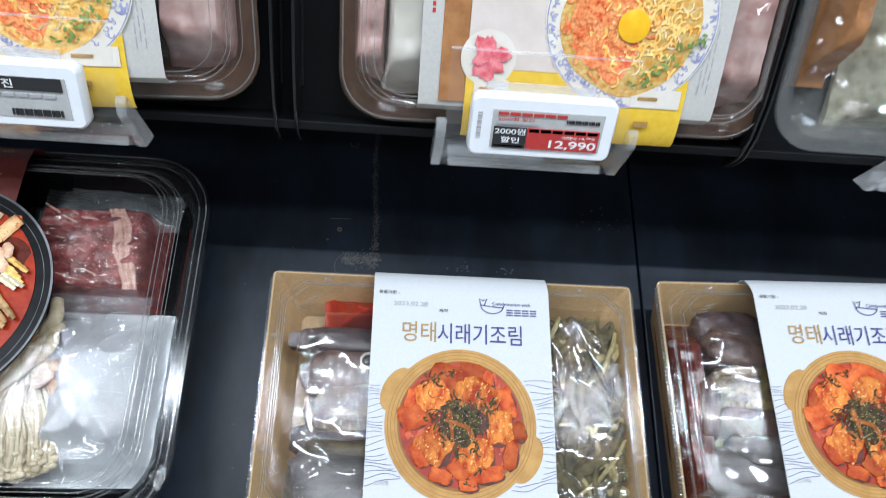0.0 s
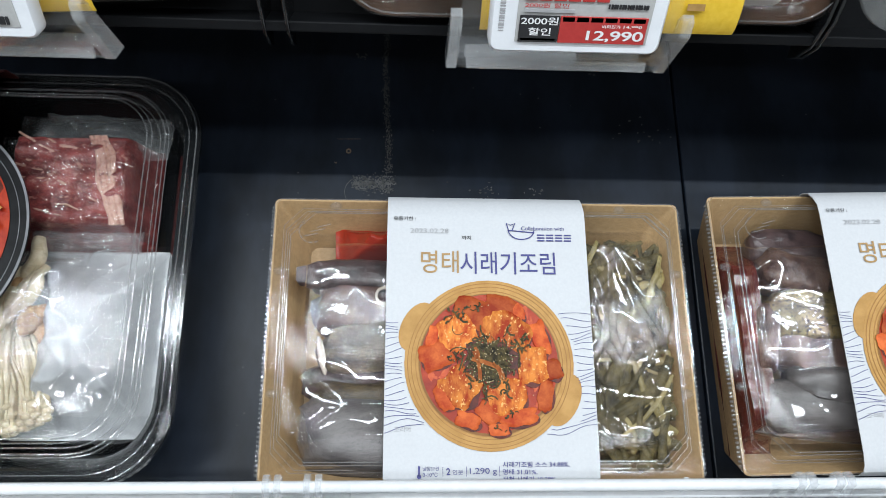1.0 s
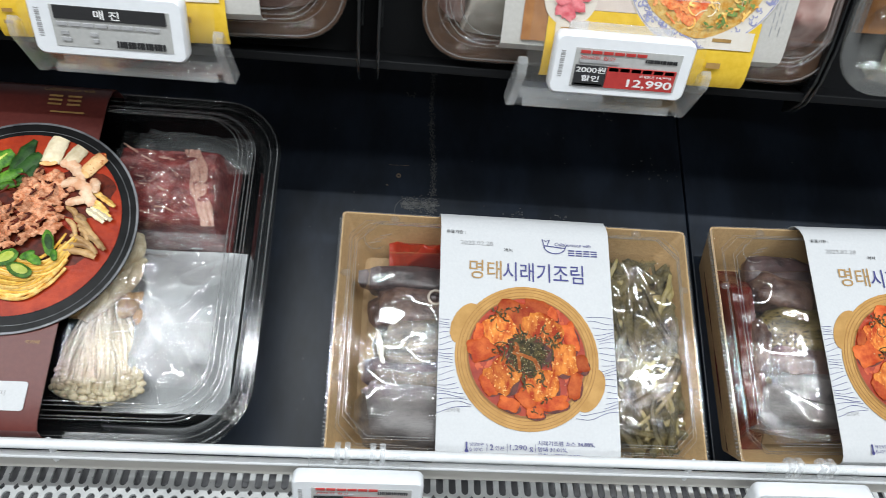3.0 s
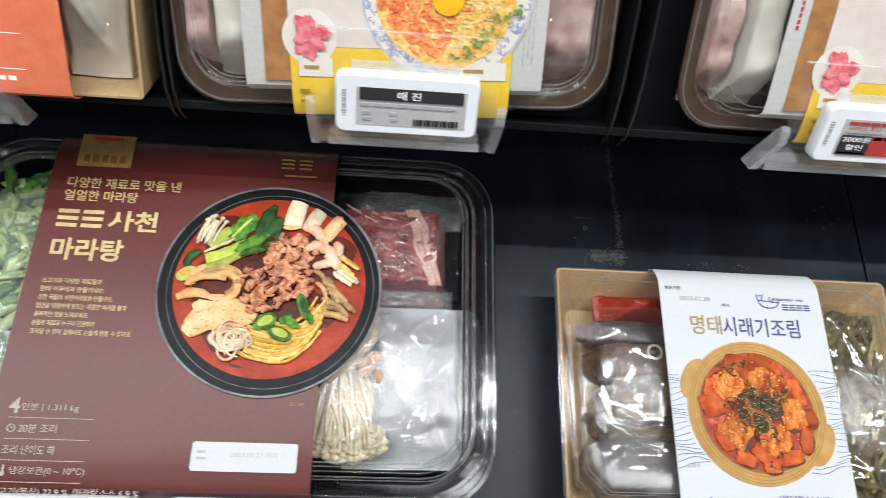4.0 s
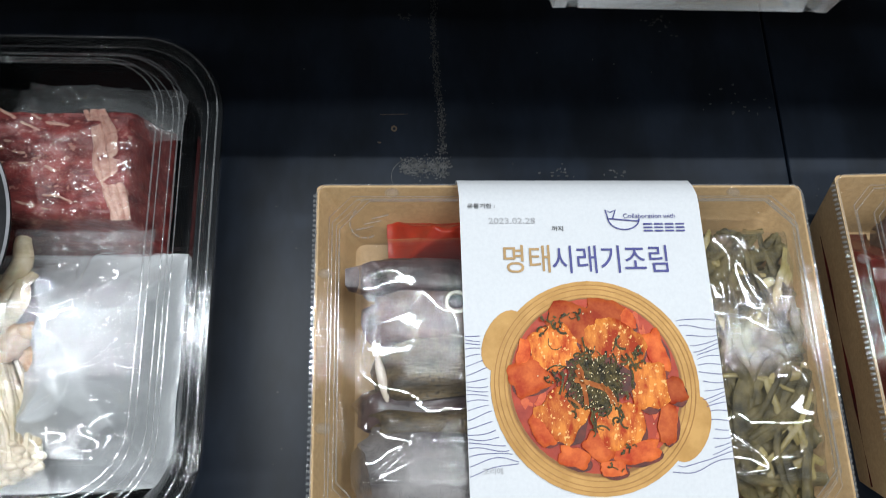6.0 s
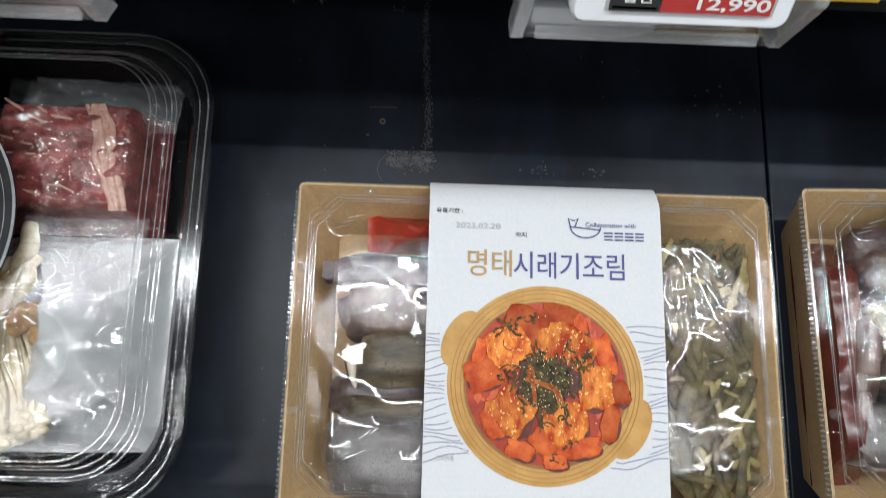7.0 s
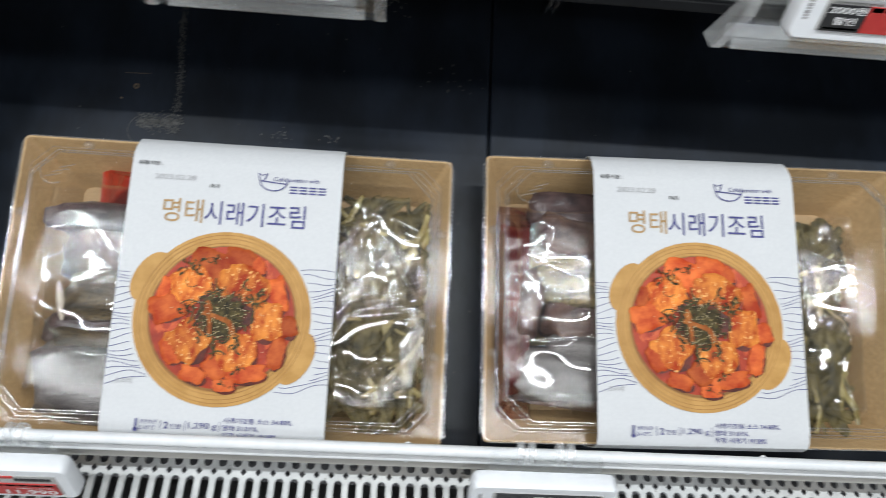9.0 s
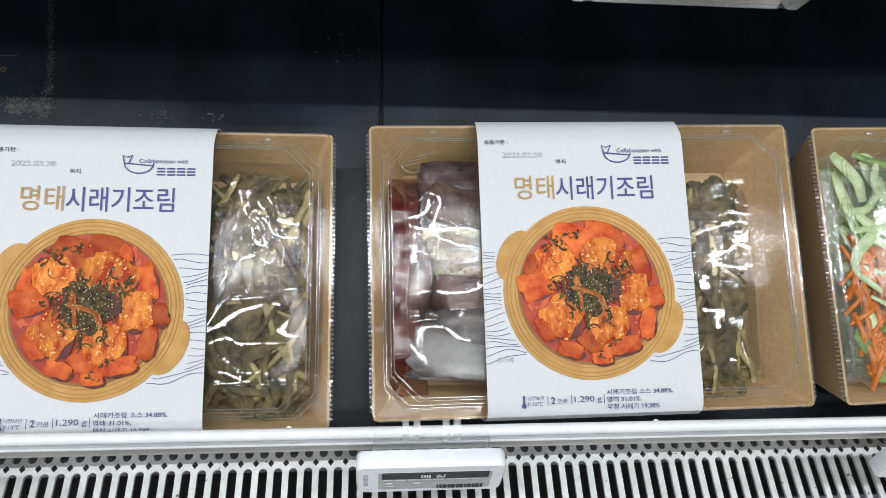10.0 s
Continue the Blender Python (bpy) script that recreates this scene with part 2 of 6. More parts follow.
setting("case_canopy", CAB, -2.2, 2.4, -0.12, 1.08, 1.93, 2.05, "dark canopy of the open chiller case")
setting("case_front", CAB, -2.2, 2.4, 0.05, 0.122, 0.05, 0.49, "grey front bumper of the chiller case", bevel=0.01)
setting("case_end_west", CAB, -2.26, -2.2, 0.05, 1.14, 0, 2.05, "dark end panel of the chiller case")
setting("case_end_east", CAB, 2.4, 2.46, 0.05, 1.14, 0, 2.05, "dark end panel of the chiller case")
setting("duct", DUCT, -2.2, 2.4, 0.135, 0.362, 0.445, 0.455, "dull metal air duct under the slotted grille")

# sloping black deck panels with joints between them
JOINTS = [-1.24, -0.457, 0.324, 1.107]
for a, b in zip([-2.19] + JOINTS, JOINTS + [2.39]):
    setting("deck_panel", BLACK_DECK, a + 0.0008, b - 0.0008, 0.0293, 0.62, -0.012, 0.0, "sloping glossy black deck panel of the chiller case", DECK, 0.0012)
setting("deck_underlay", CAB, -2.19, 2.39, 0.0, 0.62, -0.03, -0.013, "dark underlay below the deck panels", DECK)
setting("upper_shelf", RACK, -2.19, 2.39, -0.020, 0.40, -0.012, 0.0, "steep back plate, near black for the dark gap between packs", UPPER, 0.001)
setting("shelf_ledge", RACK, -2.19, 2.39, -0.0190, -0.0130, 0.0005, 0.022, "thin black ledge under the packs of the upper rack", UPPER, 0.001)

# ---- inks and foods ----
NAVY = surf("navy_ink", (0.030, 0.032, 0.17), (0.045, 0.045, 0.21), 300, 0.5)
GOLD_INK = surf("ochre_ink", (0.30, 0.17, 0.05), (0.40, 0.24, 0.08), 120, 0.45)
GOLD_FOIL = surf("gold_print", (0.55, 0.40, 0.16), (0.68, 0.52, 0.24), 150, 0.4)
SILVER_FOIL = surf("pale_rose_print", (0.42, 0.33, 0.29), (0.52, 0.43, 0.39), 150, 0.4)
GREY_INK = surf("grey_ink", (0.36, 0.36, 0.37), (0.42, 0.42, 0.43), 400, 0.5)
WHITE_INK = surf("white_ink", (0.78, 0.78, 0.78), (0.82, 0.82, 0.82), 400, 0.45)
RED_INK = surf("red_ink", (0.42, 0.030, 0.028), (0.47, 0.04, 0.035), 300, 0.5)
POT_GLAZE = surf("ochre_pot_print", (0.42, 0.22, 0.055), (0.52, 0.29, 0.085), 90, 0.42, spec=0.2)
POT_MID = surf("ochre_pot_line_print", (0.32, 0.155, 0.038), (0.40, 0.20, 0.055), 110, 0.42, spec=0.2)
POT_DARK = surf("ochre_pot_shade_print", (0.20, 0.085, 0.022), (0.26, 0.12, 0.03), 110, 0.42, spec=0.2)
BROTH = surf("red_broth", (0.24, 0.016, 0.005), (0.44, 0.045, 0.010), 60, 0.35, 0.1, 400, spec=0.2)
FISH_RED = surf("glazed_fish", (0.40, 0.040, 0.008), (0.80, 0.27, 0.05), 150, 0.6, 0.15, 500, lo=0.38, hi=0.62, speck=(0.85, 0.46, 0.16), speck_scale=500, speck_cut=0.66, spec=0.2, shade=0.2, stretch=(1, 0.5, 1))
RADISH = surf("stewed_radish", (0.36, 0.036, 0.009), (0.62, 0.14, 0.034), 90, 0.6, 0.1, 300, spec=0.2, shade=0.35)
GREENS_DARK = surf("dark_greens", (0.016, 0.013, 0.006), (0.105, 0.078, 0.026), 300, 0.4, 0.5, 700, speck=(0.45, 0.34, 0.15), speck_scale=700, speck_cut=0.70, spec=0.2)
SESAME = surf("sesame", (0.62, 0.50, 0.28), (0.75, 0.63, 0.38), 300, 0.5)
CARROT = surf("carrot_strips", (0.40, 0.10, 0.015), (0.60, 0.19, 0.035), 200, 0.4)
BOWL_BLACK = surf("black_bowl", (0.004, 0.004, 0.0043), (0.010, 0.010, 0.0105), 60, 0.34, rvar=0.05, spec=0.12)
BROTH_DARK = surf("dark_broth_print", (0.045, 0.006, 0.003), (0.14, 0.018, 0.006), 160, 0.35, spec=0.2)
BROTH_BRIGHT = surf("bright_broth_print", (0.46, 0.050, 0.012), (0.62, 0.12, 0.03), 160, 0.35, spec=0.2)
TOFU = surf("tofu_sheet_print", (0.72, 0.36, 0.14), (0.84, 0.60, 0.32), 60, 0.4, spec=0.2, speck=(0.55, 0.20, 0.06), speck_scale=500, speck_cut=0.66)
PETAL = surf("pale_onion_print", (0.66, 0.34, 0.19), (0.84, 0.64, 0.46), 120, 0.4, spec=0.2, shade=0.15)
BOWL_RIM = surf("grey_bowl_rim", (0.07, 0.07, 0.075), (0.22, 0.22, 0.23), 30, 0.22, spec=0.2)
BEEF = surf("cooked_beef", (0.42, 0.13, 0.05), (0.82, 0.42, 0.25), 300, 0.42, 0.5, 400, spec=0.2, shade=0.35)
LEAF = surf("bok_choy_leaf", (0.022, 0.075, 0.012), (0.10, 0.20, 0.04), 130, 0.35, 0.3, 260, shade=0.35)
PRINT_LEAF = surf("green_leaf_print", (0.020, 0.085, 0.010), (0.12, 0.28, 0.03), 170, 0.45, spec=0.2, shade=0.3)
PRINT_DARK = surf("dark_leaf_print", (0.008, 0.030, 0.008), (0.035, 0.10, 0.02), 150, 0.45, spec=0.2, shade=0.2)
PRINT_STALK = surf("pale_stalk_print", (0.32, 0.40, 0.04), (0.58, 0.60, 0.15), 110, 0.45, spec=0.2, shade=0.3)
STALK = surf("bok_choy_stalk", (0.19, 0.29, 0.07), (0.42, 0.50, 0.20), 110, 0.35, 0.1, 300, shade=0.35)
NOODLE = surf("yellow_noodle", (0.58, 0.28, 0.03), (0.82, 0.52, 0.11), 200, 0.38, spec=0.2, shade=0.35)
CREAM = surf("tofu_skin", (0.66, 0.52, 0.32), (0.80, 0.70, 0.50), 150, 0.42, 0.15, 300, shade=0.35)
FISHCAKE = surf("tofu_sheet", (0.58, 0.27, 0.09), (0.78, 0.50, 0.22), 100, 0.4, 0.2, 300, spec=0.2, shade=0.35)
ENOKI = surf("enoki", (0.52, 0.42, 0.27), (0.70, 0.61, 0.44), 220, 0.45, 0.1, 400, sss=0.1)
MUSH = surf("brown_mushroom", (0.30, 0.15, 0.05), (0.58, 0.37, 0.17), 140, 0.5, 0.2, 300, shade=0.35)
MEAT = surf("raw_beef", (0.10, 0.015, 0.016), (0.27, 0.055, 0.05), 70, 0.30, 0.4, 260, speck=(0.36, 0.17, 0.14), speck_scale=320, speck_cut=0.66, stretch=(1, 2.0, 1))
FAT = surf("beef_fat", (0.36, 0.17, 0.13), (0.54, 0.34, 0.27), 200, 0.35, 0.3, 300)
POUCH = surf("white_pouch", (0.42, 0.43, 0.44), (0.54, 0.55, 0.56), 25, 0.22, 0.35, 45, rvar=0.06)
RED_POUCH = surf("red_sauce_pouch", (0.22, 0.012, 0.006), (0.38, 0.035, 0.012), 40, 0.3, 0.2, 70)
DARK_POUCH = surf("dark_red_pouch", (0.045, 0.006, 0.005), (0.11, 0.016, 0.012), 40, 0.2, 0.2, 70)
FISH_GREY = surf("pollock_skin_grey", (0.065, 0.056, 0.054), (0.20, 0.178, 0.172), 45, 0.33, 0.15, 500, speck=(0.045, 0.04, 0.04), speck_scale=1500, speck_cut=0.62, stretch=(0.6, 1.4, 1))
FISH_BROWN = surf("pollock_skin_brown", (0.034, 0.024, 0.013), (0.17, 0.120, 0.062), 60, 0.33, 0.3, 500, speck=(0.04, 0.03, 0.02), speck_scale=650, speck_cut=0.60, stretch=(0.5, 1.5, 1))
FISH_PINK = surf("pollock_belly", (0.045, 0.020, 0.016), (0.17, 0.100, 0.074), 70, 0.3, 0.3, 300, speck=(0.10, 0.06, 0.06), speck_scale=520, speck_cut=0.64)
FISH_DARK = surf("pollock_dark_cut", (0.022, 0.014, 0.015), (0.105, 0.065, 0.062), 60, 0.3, 0.3, 300)
FISH_OLIVE = surf("pollock_skin_olive", (0.060, 0.044, 0.014), (0.25, 0.185, 0.075), 70, 0.33, 0.2, 400, speck=(0.03, 0.022, 0.012), speck_scale=500, speck_cut=0.61, stretch=(0.5, 1.4, 1))
FLESH = surf("pollock_flesh", (0.50, 0.42, 0.34), (0.66, 0.58, 0.48), 120, 0.4, 0.2, 300)
SIRAEGI = surf("stewed_radish_greens", (0.030, 0.024, 0.010), (0.150, 0.115, 0.046), 90, 0.5, 0.4, 200, spec=0.25)
SIRAEGI_STEM = surf("radish_green_stem", (0.17, 0.125, 0.040), (0.34, 0.270, 0.100), 60, 0.4, 0.2, 300)
SPRING = surf("spring_onion", (0.045, 0.11, 0.025), (0.24, 0.36, 0.10), 60, 0.4, 0.2, 200, stretch=(1, 0.3, 1))
SPRING_PALE = surf("spring_onion_pale", (0.33, 0.42, 0.19), (0.54, 0.61, 0.38), 90, 0.4, 0.1, 200)
YELLOW_CARD = surf("yellow_card", (0.72, 0.46, 0.035), (0.80, 0.54, 0.06), 200, 0.4, spec=0.2)
BEIGE_CARD = surf("beige_card", (0.62, 0.53, 0.48), (0.68, 0.60, 0.55), 60, 0.4, spec=0.2)
ORANGE_CARD = surf("coral_card", (0.72, 0.17, 0.085), (0.78, 0.21, 0.11), 120, 0.4, spec=0.2)
PLATE_BLUE = surf("blue_plate_pattern", (0.25, 0.26, 0.46), (0.42, 0.43, 0.60), 230, 0.4, spec=0.2)
CHILI_RICE = surf("orange_pasta", (0.72, 0.10, 0.03), (0.90, 0.42, 0.16), 260, 0.4, 0.4, 420, spec=0.2)
YOLK_RICE = surf("yellow_pasta", (0.75, 0.36, 0.06), (0.90, 0.66, 0.25), 240, 0.4, 0.4, 420, spec=0.2, shade=0.35)
YOLK = surf("egg_yolk", (0.85, 0.42, 0.01), (0.92, 0.55, 0.03), 60, 0.25)
PINK = surf("pink_pickle", (0.58, 0.06, 0.09), (0.78, 0.26, 0.28), 200, 0.4)
PALE_PLATE = surf("pale_plate", (0.68, 0.62, 0.54), (0.74, 0.69, 0.62), 80, 0.4)
CASE_WHITE = surf("white_tag_case", (0.78, 0.80, 0.83), (0.82, 0.84, 0.87), 100, 0.35, 0.02, 600)
EPAPER = surf("epaper_grey", (0.42, 0.42, 0.41), (0.47, 0.47, 0.46), 300, 0.45)
STAIN = surf("dried_drip", (0.04, 0.04, 0.04), (0.11, 0.11, 0.107), 260, 0.8, 0.3, 500)
RUST = surf("rust_mark", (0.10, 0.07, 0.045), (0.16, 0.12, 0.08), 400, 0.8)
SPROUT = surf("bean_sprouts", (0.20, 0.19, 0.13), (0.46, 0.44, 0.34), 70, 0.35, 0.3, 160)
SILVER_TRAY = clear("clear_tray", tint=(0.86, 0.85, 0.83), bump=0.3, bscale=60, ior=1.6, rough=0.08, haze=0.06)
HAZY = clear("hazy_pouch_film", tint=(0.90, 0.91, 0.92), bump=0.7, bscale=60, ior=1.5, rough=0.12, haze=0.10)
CLEAR += [HAZY, SILVER_TRAY]
CARROT_PRINT = surf("braised_stem_print", (0.26, 0.060, 0.014), (0.46, 0.16, 0.04), 120, 0.6, spec=0.15)

# ---- print and food helpers ----
TEXTS = {}


def glyphs(body, bold):
    if (body, bold) not in TEXTS:
        c = bpy.data.curves.new("lettering", "FONT")
        c.body, c.size, c.offset = body, 1.0, bold
        o = new("lettering", c)
        me = bpy.data.meshes.new_from_object(o.evaluated_get(bpy.context.evaluated_depsgraph_get()))
        bpy.data.objects.remove(o)
        bpy.data.curves.remove(c)
        TEXTS[(body, bold)] = me
    return TEXTS[(body, bold)]


def letter(parent, body, x0, x1, y, height, z, mt, bold=0.0):
    """Words from x0 to x1, centred on y, lying flat at z."""
    src = glyphs(body, bold)
    co = np.empty(len(src.vertices) * 3)
    src.vertices.foreach_get("co", co)
    co = co.reshape(-1, 3)
    lo, hi = co.min(0), co.max(0)
    out = np.empty_like(co)
    out[:, 0] = x0 + (co[:, 0] - lo[0]) / (hi[0] - lo[0]) * (x1 - x0)
    out[:, 1] = y + ((co[:, 1] - lo[1]) / (hi[1] - lo[1]) - 0.5) * height
    out[:, 2] = z
    me = src.copy()
    me.vertices.foreach_set("co", out.ravel())
    me.materials.clear()
    me.materials.append(mt)
    ob = new("lettering", me)
    ob.parent = parent
    return ob


def flat(bm, x0, x1, y0, y1, z, th=0.00015):
    return cube(bm, x0, x1, y0, y1, z - th, z)


def bars(parent, rows, z, mt, name="printed_line"):
    if len(rows) <= 8:
        return [part(name, flat(bmesh.new(), x0, x1, y - h / 2, y + h / 2, z), mt, parent) for x0, x1, y, h in rows]
    bm = bmesh.new()
    for x0, x1, y, h in rows:
        flat(bm, x0, x1, y - h / 2, y + h / 2, z)
    return tagged(part(name, bm, mt, parent), kind="stuff")


def disc(bm, cx, cy, z, rx, ry=None, seg=48, h=0.0002, rot=0.0, rough=0.0, seed=0, dome=0.0):
    """A low round or uneven patch with a thin edge; dome raises its middle."""
    ry = ry or rx
    rnd = random.Random(seed)
    ph = [rnd.uniform(0, 6.28) for _ in range(4)]
    ring0, ring1, ring2 = [], [], []
    for k in range(seg):
        a = 2 * math.pi * k / seg
        q = 1 + rough * (0.5 * math.sin(2 * a + ph[0]) + 0.35 * math.sin(3 * a + ph[1]) + 0.3 * math.sin(5 * a + ph[2]) + 0.2 * math.sin(8 * a + ph[3]))
        px, py = rx * q * math.cos(a), ry * q * math.sin(a)
        px, py = px * math.cos(rot) - py * math.sin(rot), px * math.sin(rot) + py * math.cos(rot)
        ring0.append((cx + px, cy + py, z - h))
        ring1.append((cx + px, cy + py, z))
        ring2.append((cx + 0.55 * px, cy + 0.55 * py, z + 0.8 * dome))
    a, b, c = ([bm.verts.new(p) for p in r] for r in (ring0, ring1, ring2))
    top = bm.verts.new((cx, cy, z + dome))
    for i in range(seg):
        j = (i + 1) % seg
        bm.faces.new((a[i], a[j], b[j], b[i]))
        bm.faces.new((b[i], b[j], c[j], c[i]))
        bm.faces.new((c[i], c[j], top))
    return bm


def ring(bm, cx, cy, z, r0, r1, seg=64, h=0.0003):
    """A flat ring between two radii."""
    rows = []
    for r, zz in ((r0, z - h), (r0, z), (r1, z), (r1, z - h)):
        rows.append([bm.verts.new((cx + r * math.cos(2 * math.pi * k / seg), cy + r * math.sin(2 * math.pi * k / seg), zz)) for k in range(seg)])
    for a, b in zip(rows, rows[1:]):
        for i in range(seg):
            bm.faces.new((a[i], a[(i + 1) % seg], b[(i + 1) % seg], b[i]))
    return bm


def ribbon(bm, pts, w, z, h=0.00012):
    """A thin printed line along pts [(x, y)]."""
    pts = [Vector((p[0], p[1])) for p in pts]
    prev = None
    for i, p in enumerate(pts):
        d = (pts[min(i + 1, len(pts) - 1)] - pts[max(i - 1, 0)]).normalized()
        n = Vector((-d.y, d.x)) * w / 2
        row = [bm.verts.new((p.x + n.x, p.y + n.y, z)), bm.verts.new((p.x - n.x, p.y - n.y, z))]
        if prev:
            bm.faces.new((prev[0], prev[1], row[1], row[0]))
        prev = row
    return bm


def pillow(bm, x0, x1, y0, y1, z0, h, amp=0.002, freq=45.0, seed=0.0, nx=44, ny=44, edge=0.18, ridge=0.6, skirt=True, shear=0.0):
    """A soft pouch on z0: high in the middle, thin at its seams, with creases."""
    g = []
    for j in range(ny + 1):
        row = []
        for i in range(nx + 1):
            u, v = i / nx, j / ny
            e = min(1.0, min(u, 1 - u, v, 1 - v) / edge)
            e = e * e * (3 - 2 * e)
            p = Vector((u * (x1 - x0) * freq + seed * 7.3, v * (y1 - y0) * freq + seed * 3.1, seed))
            f = noise.noise(p) + 0.5 * noise.noise(p * 2.3)
            r = (1 - abs(noise.noise(p * 0.9 + Vector((5, 9, 2))))) ** 6 + 0.7 * (1 - abs(noise.noise(p * 0.45 + Vector((1, 3, 8))))) ** 9
            wx, wy = 0.0015 * noise.noise(p * 0.5 + Vector((3, 0, 0))), 0.0015 * noise.noise(p * 0.5 + Vector((0, 4, 0)))
            z = z0 + h * (0.12 + 0.88 * e) + (amp * f + ridge * amp * r) * (0.3 + 0.7 * e)
            row.append(bm.verts.new((x0 + u * (x1 - x0) + wx + shear * v, y0 + v * (y1 - y0) + wy, max(z, z0 + 0.0004))))
        g.append(row)
    for j in range(ny):
        for i in range(nx):
            bm.faces.new((g[j][i], g[j][i + 1], g[j + 1][i + 1], g[j + 1][i]))
    if skirt:
        rim = g[0] + [g[j][nx] for j in range(1, ny + 1)] + g[ny][-2::-1] + [g[j][0] for j in range(ny - 1, 0, -1)]
        low = [bm.verts.new((v.co.x, v.co.y, z0)) for v in rim]
        for i in range(len(rim)):
            j = (i + 1) % len(rim)
            bm.faces.new((rim[i], low[i], low[j], rim[j]))
    return bm


def chunk(bm, cx, cy, cz, rx, ry, rz, rot=0.0, seed=0, lump=0.16, flatten=0.0, power=1.0):
    """An uneven lump: a squashed ball with soft swellings."""
    g = bmesh.ops.create_icosphere(bm, subdivisions=3, radius=1)
    c, s = math.cos(rot), math.sin(rot)
    for v in g["verts"]:
        p = v.co.copy()
        q = 1 + lump * noise.noise(p * 1.6 + Vector((seed * 3.7, seed, 0))) + 0.4 * lump * noise.noise(p * 4 + Vector((seed, 0, seed)))
        if power != 1.0:
            p = Vector([math.copysign(abs(k) ** power, k) for k in p])
        x, y, z = p.x * rx * q, p.y * ry * q, p.z * rz * q
        v.co = (cx + x * c - y * s, cy + x * s + y * c, max(cz + z, cz - rz * (1 - flatten)))
    return bm


def strand(bm, pts, r, seg=6, wobble=0.0, seed=0, taper=True):
    """A soft stem through pts, smoothed."""
    rnd = random.Random(seed)
    P = [Vector(p) for p in pts]
    out = []
    for a, b in zip(P, P[1:]):
        for k in range(5):
            out.append(a.lerp(b, k / 5) + Vector((rnd.uniform(-1, 1), rnd.uniform(-1, 1), 0)) * wobble)
    out.append(P[-1])
    for _ in range(2):
        out = [out[0]] + [(out[i - 1] + out[i] * 2 + out[i + 1]) / 4 for i in range(1, len(out) - 1)] + [out[-1]]
    n = len(out)
    return tube(bm, out, r, seg, [r * (1 if not taper else 0.55 + 0.45 * math.sin(math.pi * (0.12 + 0.8 * i / n))) for i in range(n)])


